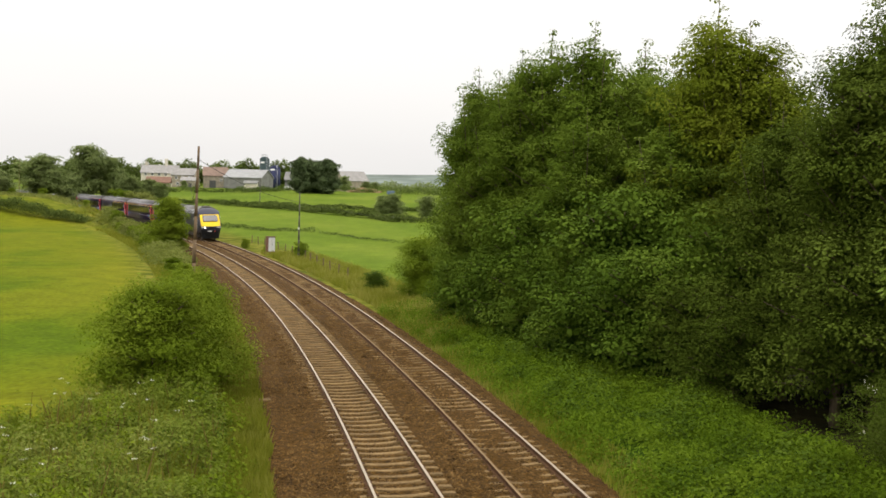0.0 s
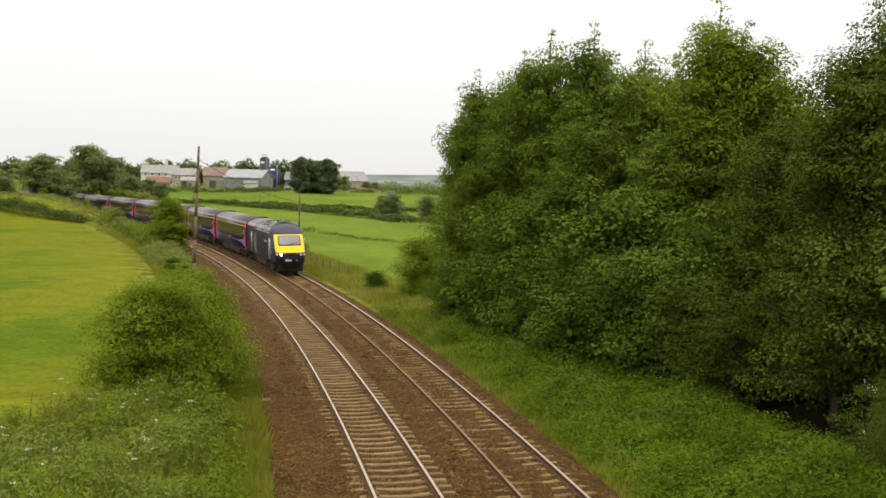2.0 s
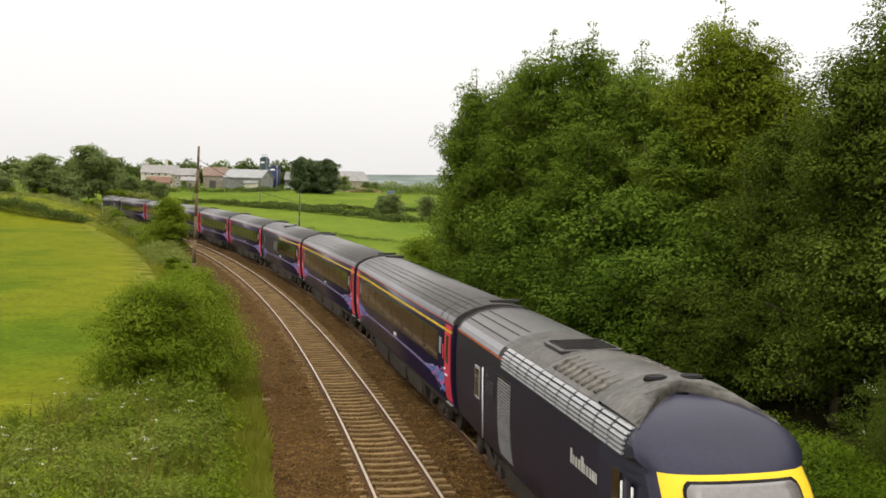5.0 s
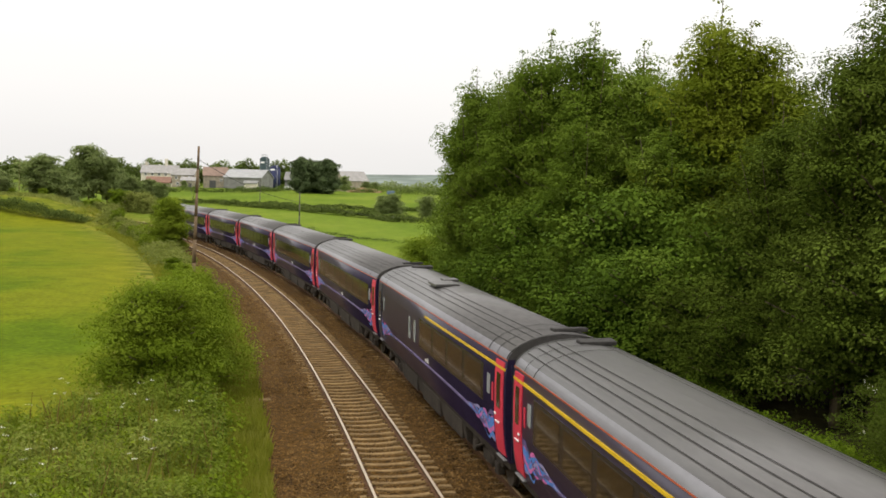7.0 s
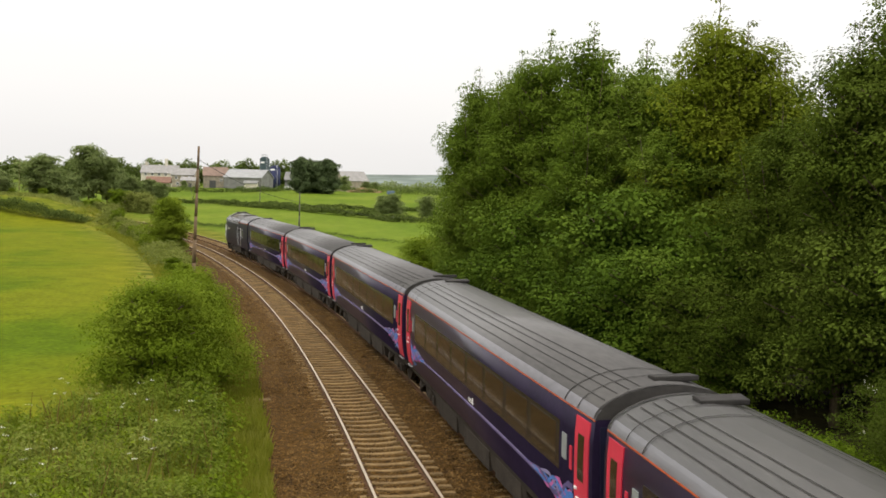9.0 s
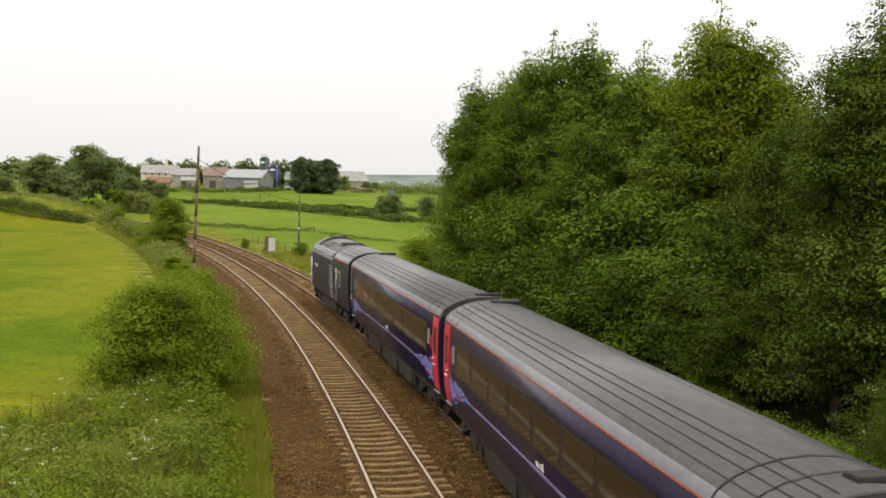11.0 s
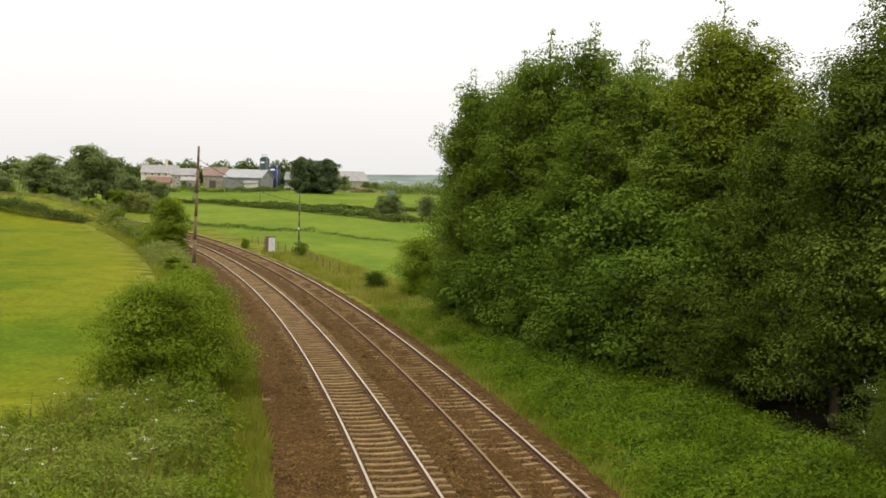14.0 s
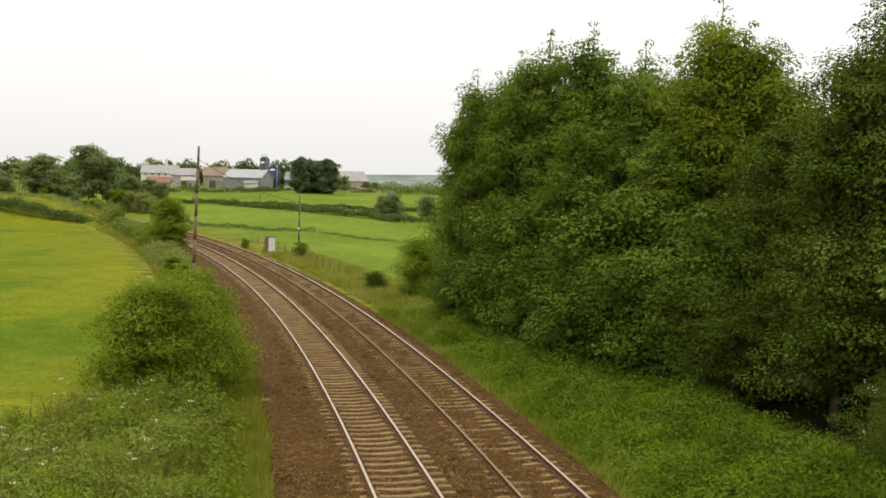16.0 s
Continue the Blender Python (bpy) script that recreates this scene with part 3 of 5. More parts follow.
def build_coach(kind):
    """kind: 0 standard, 1 first class with a yellow line, 2 buffet car with a half yellow line and roof pods."""
    words = {0: "indigo passenger coach with pink doors and grey ribbed roof", 1: "indigo first class coach with yellow line and pink doors",
             2: "indigo buffet coach with blank side and roof pods", 3: "indigo passenger coach with a plain doorless rear end"}
    root = tagged(new("railway_coach"), words[kind], "train coach", "coaches of the train")
    h = COACH / 2
    shell("body", [p for p in SECTION if 0.9 < p[1] <= 3.32], -h, h, M["indigo"], root)
    top = [p for p in SECTION if p[1] >= 3.32]
    shell("roof", top, -h, h, [M["roof"], M["roof_edge"]], root, "grey roof with pale edge", index=[1] * 3 + [0] * (2 * len(top) - 8) + [1] * 3)
    shell("underframe_skirt", [(1.05, 0.28), (1.17, 0.40), (1.22, 0.80), (1.25, 0.97)], -5.9, 5.9, M["under"], root, "grimy dark underframe skirt")
    shell("sole_frame", [(0.95, 0.72), (1.22, 0.80), (1.27, 0.98)], -h, h, M["under"], root)
    bm = bmesh.new()
    roof_strips(bm, -h + 0.25, h - 0.25, (0.44, 0.64, 0.84, 1.06), 0.02)
    for d in (-1, 1):
        roof_hoop(bm, d * (h - 0.05), 0.09)
        roof_hoop(bm, d * (h - 1.05), 0.035)
        roof_hoop(bm, d * (h - 1.9), 0.05)
    part("roof_rib", bm, M["groove"], root, "dark ribs along and across the roof")
    for d in (-1, 1):
        bm = bmesh.new()
        box(bm, 0.32, d * (h - 0.72), 3.87, 0.8, 0.42, 0.10, 0.03, Matrix.Rotation(d * 0.06, 3, "X"))
        part("roof_vent", bm, M["groove"], root, "low dark roof vent")
        bm = bmesh.new()
        box(bm, 0, d * (h + 0.16), 2.05, 1.05, 0.36, 2.3, 0.06)
        for i in range(3):
            box(bm, 0, d * (h + 0.06 + 0.11 * i), 2.05, 1.2, 0.04, 2.45, 0.015)
        part("gangway", bm, M["black"], root, "black rubber gangway bellows")
        bm = bmesh.new()
        tube(bm, (0, d * (h - 0.2), 0.85), (0, d * (h + 0.35), 0.85), 0.09)
        box(bm, 0, d * (h + 0.28), 0.85, 0.3, 0.16, 0.34, 0.03)
        part("coupler", bm, M["under"], root)
        bm = bmesh.new()
        box(bm, 0, d * (h + 0.004), 2.1, 2.45, 0.02, 2.2, 0.0)
        part("end_panel", bm, M["navy"], root)
        bogie(root, d * 8.0)
    for sg in (-1, 1):
        y_lo, y_hi = -9.0, 9.0
        if kind == 2:
            y_lo, y_hi = -8.75, 0.8
        bm = bmesh.new()
        side_panel(bm, sg, y_lo - 0.08, y_hi + 0.08, 2.02, 2.93, 0.006)
        part("window_band", bm, M["band"], root, "brown-black glazed window band")
        count = 8 if kind != 2 else 4
        for i in range(count):
            w = (y_hi - y_lo) / count
            bm = bmesh.new()
            side_panel(bm, sg, y_lo + w * i + 0.16, y_lo + w * (i + 1) - 0.16, 2.10, 2.85, 0.009)
            part("window_pane", bm, M["window"], root)
        for d in (-1, 1):
            y0, y1 = sorted((d * (h - 0.20), d * (h - 1.02)))
            door_paint = M["navy"] if kind in (2, 3) and d > 0 else M["door_red"]
            bm = bmesh.new()
            side_panel(bm, sg, y0, y1, 1.08, 3.23, 0.020, 8)
            door = part("door", bm, door_paint, root, "pinkish red slam door" if door_paint is M["door_red"] else "dark blue slam door")
            bm = bmesh.new()
            side_panel(bm, sg, y0 + 0.25, y1 - 0.22, 2.15, 2.95, 0.028)
            part("door_window", bm, M["window"], door)
            bm = bmesh.new()
            box(bm, sg * (side_x(1.8) + 0.04), (y0 + y1) / 2 - d * 0.05, 1.82, 0.03, 0.36, 0.035, 0.008)
            box(bm, sg * (side_x(1.95) + 0.04), y1 - 0.16 if d < 0 else y0 + 0.16, 1.98, 0.03, 0.12, 0.05, 0.008)
            part("handle", bm, M["white"], door, "white grab handle")
            bm = bmesh.new()
            box(bm, sg * 1.28, (y0 + y1) / 2, 1.0, 0.14, 0.8, 0.03, 0.008)
            part("step", bm, M["dull_silver"], door, "grey metal footstep")
            bm = bmesh.new()
            yw = d * (h - 1.72)
            side_panel(bm, sg, yw - 0.15, yw + 0.15, 2.30, 2.76, 0.014)
            part("lavatory_window", bm, M["frosted"], root, "small frosted window")
            bm = bmesh.new()
            side_panel(bm, sg, d * (h - 1.28) - 0.07, d * (h - 1.28) + 0.07, 2.2, 2.62, 0.016)
            part("door_notice", bm, door_paint, root)
            bm = bmesh.new()
            swirl(bm, sg, d * (h - 1.12), -d)
            tagged(part("swirl_livery", bm, [M["violet"], M["sky_blue"], M["pink"], M["pale_violet"]], root, "blue and pink swirling lines"), kind="stuff")
        bm = bmesh.new()
        ribbon(bm, sg, [(-h + 1.2 + (COACH - 2.4) * i / 40, 1.62 - 0.10 * abs(i / 20 - 1) ** 3, 0.10) for i in range(41)], 0.003)
        ribbon(bm, sg, [(-h + 1.2 + (COACH - 2.4) * i / 40, 1.64 - 0.10 * abs(i / 20 - 1) ** 3, 0.04) for i in range(41)], 0.0055, 1)
        part("violet_stripe", bm, [M["violet"], M["pale_violet"]], root, "violet line along the side")
        bm = bmesh.new()
        side_panel(bm, sg, -h, h, 3.292, 3.316, 0.006, 1)
        part("cantrail_line", bm, M["orange"], root, "orange line under the roof")
        if kind in (1, 2):
            bm = bmesh.new()
            side_panel(bm, sg, -h + 0.1, h - 0.1 if kind == 1 else 0.9 - 1.0, 3.05, 3.11, 0.024, 1)
            part("class_line", bm, M["gold"], root, "yellow first class line")
        bm = bmesh.new()
        for i, (w, hh) in enumerate(((0.09, 0.17), (0.07, 0.13), (0.07, 0.11), (0.08, 0.11), (0.07, 0.11))):
            side_panel(bm, sg, -0.9 + 0.14 * i, -0.9 + 0.14 * i + w, 1.70, 1.70 + hh, 0.006, 1)
        tagged(part("lettering_bars", bm, M["white"], root, "small white lettering bars"), kind="stuff")
        if kind == 2:
            for yy in (1.6, 2.7):
                bm = bmesh.new()
                side_panel(bm, sg, yy, yy + 0.38, 2.05, 2.75, 0.014)
                part("kitchen_window", bm, M["frosted"], root, "pale frosted kitchen window")
        for yy, ln, zz in ((-4.2, 2.6, 0.55), (-0.6, 3.2, 0.52), (3.6, 3.0, 0.56)):
            bm = bmesh.new()
            box(bm, sg * 1.19, yy, zz + 0.06, 0.10, ln, 0.5, 0.03)
            part("equipment_case", bm, M["under"], root)
    if kind == 2:
        for x, yy, sx, sy in ((-0.26, 2.5, 0.8, 1.5), (0.22, 4.0, 0.5, 0.8)):
            bm = bmesh.new()
            box(bm, x, yy, roof_z(x) + 0.035, sx, sy, 0.09, 0.02)
            part("roof_pod", bm, M["roof"], root, "raised grey roof pod")
    return root


def build_power_car():
    """Wedge-nosed diesel power car; the nose points to +y."""
    root = tagged(new("power_car"), "navy diesel power car with yellow wedge nose", "locomotive", "power cars of the train")
    rear = -8.55
    nose = [(0.45, 8.55), (0.80, 8.70), (0.98, 8.76), (1.30, 8.80), (1.55, 8.78), (1.72, 8.66), (1.85, 8.56), (2.4, 8.12), (2.85, 7.74), (3.08, 7.50), (3.20, 7.30),
            (3.33, 7.05), (3.46, 6.80), (3.60, 6.50), (3.73, 6.15), (3.82, 5.75), (3.85, 5.3)]

    def y_front(z):
        return float(np.interp(z, [p[0] for p in nose], [p[1] for p in nose]))

    def w_front(z):
        return side_x(z) - 0.06 * smooth(np.float64(z), 2.2, 1.2) - 0.10

    def bow(u, z):
        return (0.26 * abs(u) ** 2.4 + 0.34 * abs(u) ** 9) * float(smooth(np.float64(3.86 - z), 0.0, 0.9) * 0.7 + 0.3)

    levels = [0.45, 0.62, 0.80, 0.98, 1.15, 1.30, 1.43, 1.55, 1.64, 1.72, 1.85, 2.05, 2.25, 2.40, 2.6, 2.85, 2.98, 3.08, 3.20, 3.32, 3.42, 3.53, 3.64, 3.75, 3.82, 3.85]
    sec = [(side_x(z), z) for z in levels if z > 0.9]
    # skin: straight part to y = 5.6, then tapering sides to the nose
    stations = [rear, -3.2, 3.0, 5.0, 6.2]
    V, F, I = [], [], []
    ring = [(x, z) for x, z in sec] + [(-x, z) for x, z in sec[::-1]]
    n = len(ring)
    for st in range(len(stations) + 1):
        for x, z in ring:
            ye = y_front(z) - bow(1, z)
            if st < len(stations):
                y, xx = min(stations[st], ye - 0.02 * (len(stations) - st)), x
                xx = x if stations[st] < 6 else x * 0.985
            else:
                y, xx = ye, math.copysign(w_front(z), x) if z < 3.2 else x
            V.append((xx, y, z))
    for st in range(len(stations)):
        for i in range(n - 1):
            F.append((st * n + i, (st + 1) * n + i, (st + 1) * n + i + 1, st * n + i + 1))
            zz = (ring[i][1] + ring[i + 1][1]) / 2
            I.append((5 if 0 < st < 3 else 6 if st > 3 else 1) if zz > 3.58 else (2 if st == 0 else 4) if zz > (3.32 if st == 0 else 3.19) and st < 4 else (6 if st > 2 else 0) if zz > 0.9 else 3)
    F.append(tuple(range(n)))
    I.append(0)
    pydata("body", V, F, [M["plum"], M["roof"], M["roof_edge"], M["under"], M["groove"], M["sooty_roof"], M["navy"]], root, I)
    us = [-1, -0.96, -0.91, -0.85, -0.75, -0.5, -0.25, 0, 0.25, 0.5, 0.75, 0.85, 0.91, 0.96, 1]

    def front_point(u, z, proud=0.0):
        w = w_front(z) if z < 3.2 else side_x(z)
        return (u * w, y_front(z) - bow(u, z) + proud, z + proud * 0.4)

    def front_patch(name, zs, u0, u1, m, label, proud, owner=root, taper=0.0, rounded=0.0):
        cols = 8
        vv, ff = [], []
        for z in zs:
            k = (z - zs[0]) / (zs[-1] - zs[0])
            for j in range(cols + 1):
                u = u0 + (u1 - u0) * j / cols
                vv.append(front_point(u * (1 - taper * k) * (1 - rounded * abs(2 * k - 1) ** 7), z, proud))
        c = cols + 1
        for i in range(len(zs) - 1):
            for j in range(cols):
                ff.append((i * c + j, i * c + j + 1, (i + 1) * c + j + 1, (i + 1) * c + j))
        o = pydata(name, vv, ff, m, owner, smooth=True)
        mod = o.modifiers.new("thickness", "SOLIDIFY")
        mod.thickness, mod.offset = 0.02, 0
        o["label"] = label
        return o

    vv, ff, ii = [], [], []
    for z in levels:
        for u in us:
            vv.append(front_point(u, z))
    c = len(us)
    for i in range(len(levels) - 1):
        for j in range(c - 1):
            ff.append((i * c + j, i * c + j + 1, (i + 1) * c + j + 1, (i + 1) * c + j))
            zz = (levels[i] + levels[i + 1]) / 2
            ii.append(1 if 1.72 < zz < 3.08 and abs(us[j] + us[j + 1]) / 2 < 0.92 else 2 if zz < 1.3 else 0)
    pydata("nose", vv, ff, [M["navy"], M["yellow"], M["black"]], root, ii, smooth=True)["label"] = "yellow and navy wedge nose"
    surround = front_patch("windscreen_surround", [2.25 + 0.05 * i for i in range(16)], -0.71, 0.71, M["black"], "black windscreen rubber", 0.014, rounded=0.10)
    front_patch("windscreen", [2.285 + 0.045 * i for i in range(16)], -0.68, 0.68, M["screen"], "wide grey windscreen", 0.028, surround, rounded=0.10)
    bm = bmesh.new()
    tube(bm, Vector(front_point(0.02, 2.28, 0.06)), Vector(front_point(-0.55, 2.50, 0.06)), 0.016)
    tube(bm, Vector(front_point(-0.15, 2.30, 0.06)), Vector(front_point(-0.1, 2.44, 0.06)), 0.025)
    part("wiper", bm, M["black"], root)
    front_patch("lamp_panel", [1.46, 1.55, 1.64, 1.70], -0.93, 0.93, M["navy"], "dark lamp panel", 0.010)
    front_patch("nose_grille", [1.46, 1.55, 1.64, 1.70], -0.28, 0.28, M["black"], "black horn grille", 0.022)
    for u, m, nm in ((-0.86, M["lamp_off"], "tail_lamp"), (-0.64, M["lamp_off"], "headlamp"), (0.64, M["lamp_on"], "headlamp"), (0.86, M["lamp_off"], "tail_lamp")):
        bm = bmesh.new()
        p0 = Vector(front_point(u, 1.58, 0.0))
        tube(bm, p0 - Vector((0, 0.06, 0)), p0 + Vector((0, 0.065, 0)), 0.105, 0.10, 18)
        part(nm, bm, m, root, "lit round headlamp" if m is M["lamp_on"] else "round lamp lens")
    for sgn, u0, ws, m in ((1, 0.02, 5, M["white"]), (1, -0.42, 2, M["red"])):
        bm = bmesh.new()
        for i in range(ws):
            p0 = Vector(front_point(u0 + 0.085 * i, 1.12, 0.012))
            box(bm, p0.x, p0.y, 1.14, 0.075, 0.02, 0.16 if i == ws - 1 else 0.12)
        part("lettering_bars", bm, m, root, "plain lettering bars on the nose")
    bm = bmesh.new()
    box(bm, 0, 8.35, 0.50, 1.9, 0.35, 0.5, 0.10)
    part("nose_valance", bm, M["black"], root)
    for y in (-5.2, 5.2):
        bogie(root, y, 2.6, 0.51)
    shell("underframe_tank", [(0.9, 0.25), (1.18, 0.40), (1.22, 0.9)], -3.0, 3.0, M["under"], root, "grimy fuel tank and boxes")
    bm = bmesh.new()
    roof_strips(bm, rear + 0.3, -3.4, (0.50, 0.76, 1.02))
    roof_hoop(bm, rear + 0.08, 0.16)
    part("roof_rib", bm, M["groove"], root)
    bm = bmesh.new()
    box(bm, 0, -0.8, 3.82, 1.3, 1.5, 0.06, 0.02)
    roof_fan = part("radiator_grille", bm, M["roof"], root, "roof radiator grille frame")
    bm = bmesh.new()
    box(bm, 0, -0.8, 3.855, 1.12, 1.3, 0.03, 0.005)
    for i in range(9):
        box(bm, 0, -1.4 + 0.15 * i, 3.875, 1.08, 0.03, 0.03)
    part("grille_mesh", bm, M["groove"], roof_fan)
    bm = bmesh.new()
    arc = [(x, z) for x, z in SECTION if z >= 3.53]
    arc = arc + [(-x, z) for x, z in arc[::-1] if x > 0]
    rings = []
    for yy, lift in ((6.75, 0.0), (6.2, 0.10), (5.4, 0.19), (4.7, 0.23), (4.35, 0.22), (4.25, -0.02)):
        rings.append([bm.verts.new((x * (1 + lift * 0.12), min(yy, y_front(z) - 0.25) if yy > 5.3 else yy, z + lift * (z - 3.40) / 0.46)) for x, z in arc])
    for ra, rb in zip(rings[:-1], rings[1:]):
        for i in range(len(arc) - 1):
            f = bm.faces.new((ra[i], ra[i + 1], rb[i + 1], rb[i]))
            f.smooth = True
            f.material_index = 1 if rb is rings[-1] else 0
    part("cab_roof_hood", bm, [M["hood"], M["groove"]], root, "dark grimy hood over the cab roof")
    for sx in (-0.30, 0.30):
        bm = bmesh.new()
        tube(bm, (sx, 4.75, roof_z(sx) + 0.17), (sx, 4.75, roof_z(sx) + 0.235), 0.21, 0.19, 20)
        tube(bm, (sx, 4.75, roof_z(sx) + 0.23), (sx, 4.75, roof_z(sx) + 0.245), 0.16, 0.16, 20)
        part("exhaust_outlet", bm, M["black"], root, "sooty exhaust outlet on the roof")
    # rounded silencer casing with ribs, lower than the hood
    bm = bmesh.new()
    rings = []
    for yy, lift in ((4.2, 0.02), (4.1, 0.07), (3.4, 0.09), (2.4, 0.085), (1.4, 0.08), (0.6, 0.07), (0.45, 0.01)):
        rings.append([bm.verts.new((x, yy, z + lift * max(0.0, (z - 3.50) / 0.36))) for x, z in arc])
    for ra, rb in zip(rings[:-1], rings[1:]):
        for i in range(len(arc) - 1):
            bm.faces.new((ra[i], ra[i + 1], rb[i + 1], rb[i])).smooth = True
    part("silencer_casing", bm, M["hood"], root, "weathered brown-grey silencer casing")
    for i in range(8):
        for sx in (-1, 1):
            bm = bmesh.new()
            yy = 0.9 + 0.40 * i
            tube(bm, (sx * 1.04, yy, 3.625), (sx * 0.80, yy, 3.76), 0.065, 0.055)
            tube(bm, (sx * 0.80, yy, 3.76), (sx * 0.52, yy, 3.855), 0.055, 0.03)
            part("silencer_rib", bm, M["dull_rib"], root)
    for sg in (-1, 1):
        for i in range(6):
            zz = 3.13 + 0.076 * i
            bm = bmesh.new()
            for j in range(11):
                side_panel(bm, sg, -2.7 + 0.82 * j, -2.7 + 0.82 * j + 0.72, zz, zz + 0.034, 0.034, 1)
            part("louvre", bm, M["silver"], root, "silver louvre slats at the roof edge")
        for i in range(26):
            zz = 1.12 + 0.068 * i
            bm = bmesh.new()
            side_panel(bm, sg, -2.95, -1.65, zz, zz + 0.036, 0.022, 1)
            part("side_grille_slat", bm, M["dull_silver"], root)
        bm = bmesh.new()
        side_panel(bm, sg, -3.02, -1.58, 1.08, 2.92, 0.006)
        part("side_grille", bm, M["groove"], root, "dark side grille behind silver slats")
        bm = bmesh.new()
        side_panel(bm, sg, rear, -2.75, 3.27, 3.305, 0.010, 1)
        part("cantrail_line", bm, M["orange"], root)
        for yy, xx in ((-4.55, 1.42), (6.30, 1.39), (6.74, 1.365)):
            bm = bmesh.new()
            zt = 2.85 if yy < 0 else 2.75
            tube(bm, (sg * xx, yy, 1.15), (sg * (xx - 0.015), yy, zt), 0.02)
            part("handrail", bm, M["white"], root, "white vertical handrail")
        bm = bmesh.new()
        side_panel(bm, sg, -5.75, -5.15, 1.95, 2.75, 0.016)
        frame_w = part("guard_window_frame", bm, M["silver"], root)
        bm = bmesh.new()
        side_panel(bm, sg, -5.68, -5.22, 2.02, 2.68, 0.024)
        part("guard_window", bm, M["window"], frame_w)
        bm = bmesh.new()
        side_panel(bm, sg, -4.1, -3.45, 2.3, 2.6, 0.012)
        part("side_vent", bm, M["groove"], root)
        bm = bmesh.new()
        side_panel(bm, sg, 6.36, 6.68, 1.15, 2.8, 0.0)
        part("cab_door", bm, M["indigo"], root)
        bm = bmesh.new()
        side_panel(bm, sg, 5.75, 6.15, 2.2, 2.85, 0.008)
        part("cab_window", bm, M["window"], root)
        bm = bmesh.new()
        for i, w in enumerate((0.12, 0.10, 0.10, 0.12, 0.16, 0.10, 0.10, 0.12, 0.14, 0.10)):
            side_panel(bm, sg, 3.3 + 0.17 * i, 3.3 + 0.17 * i + w, 2.35, 2.35 + (0.26 if i in (0, 4) else 0.17), 0.006, 1)
        part("lettering_bars", bm, M["lamp_off"], root, "pale lettering bars on the side")
        bm = bmesh.new()
        side_panel(bm, sg, 7.15, 7.42, 1.62, 1.76, 0.0, 1)
        part("number_bar", bm, M["white"], root)
    return root


front_car = build_power_car()
rear_car = copy_thing(front_car, Matrix.Identity(4))
for o in rear_car.children:
    if o.name.startswith("headlamp"):
        o.data = o.data.copy()
        o.data.materials[0] = M["lamp_off"]
        o["label"] = "round lamp lens"
rear_car["label"] = "navy diesel power car at the train's rear"
front_car["label"] = "navy diesel power car with yellow nose leading the train"
first_coach = build_coach(1)
buffet = build_coach(2)
standard = build_coach(0)
coaches = [first_coach, copy_thing(first_coach, Matrix.Identity(4)), buffet, standard] + [copy_thing(standard, Matrix.Identity(4)) for i in range(3)] + [build_coach(3)]


def joint_s(t):
    """Distance along the line of the joint behind the second coach."""
    d = t - 7.0
    return 26.84 - 26.4 * d - (0.034 * d * d if d > 0 else 0.0)


def on_track(s, half, turned):
    a = line_at(np.float64(s - half), SPACING / 2, DZ)
    b = line_at(np.float64(s + half), SPACING / 2, DZ)
    d = b - a
    ang = math.atan2(-d[0], d[1])
    m = Matrix.Translation((a + b) / 2) @ Matrix.Rotation(ang, 4, "Z") @ Matrix.Rotation(-CANT, 4, "Y")
    return m @ Matrix.Rotation(math.pi, 4, "Z") if turned else m


TIMES = [0.5 * i for i in range(33)]


def motions():
    walk(front_car, [(t, on_track(joint_s(t) - 46 - 8.9, 5.2, True)) for t in TIMES])
    walk(rear_car, [(t, on_track(joint_s(t) + 138 + 8.9, 5.2, False)) for t in TIMES])
    for i, c in enumerate(coaches):
        walk(c, [(t, on_track(joint_s(t) + (i - 1.5) * 23.0, 8.0, False)) for t in TIMES])
    for tree, phase, amount in swaying:
        base = tree.matrix_basis.copy()
        walk(tree, [(t, base @ pose(0, 0, 0, amount * 0.6 * math.sin(0.9 * t + phase), amount * math.sin(0.72 * t + phase * 1.7), 0)) for t in TIMES])

# ---------------------------------------------------------------- trees and shrubs
swaying = []


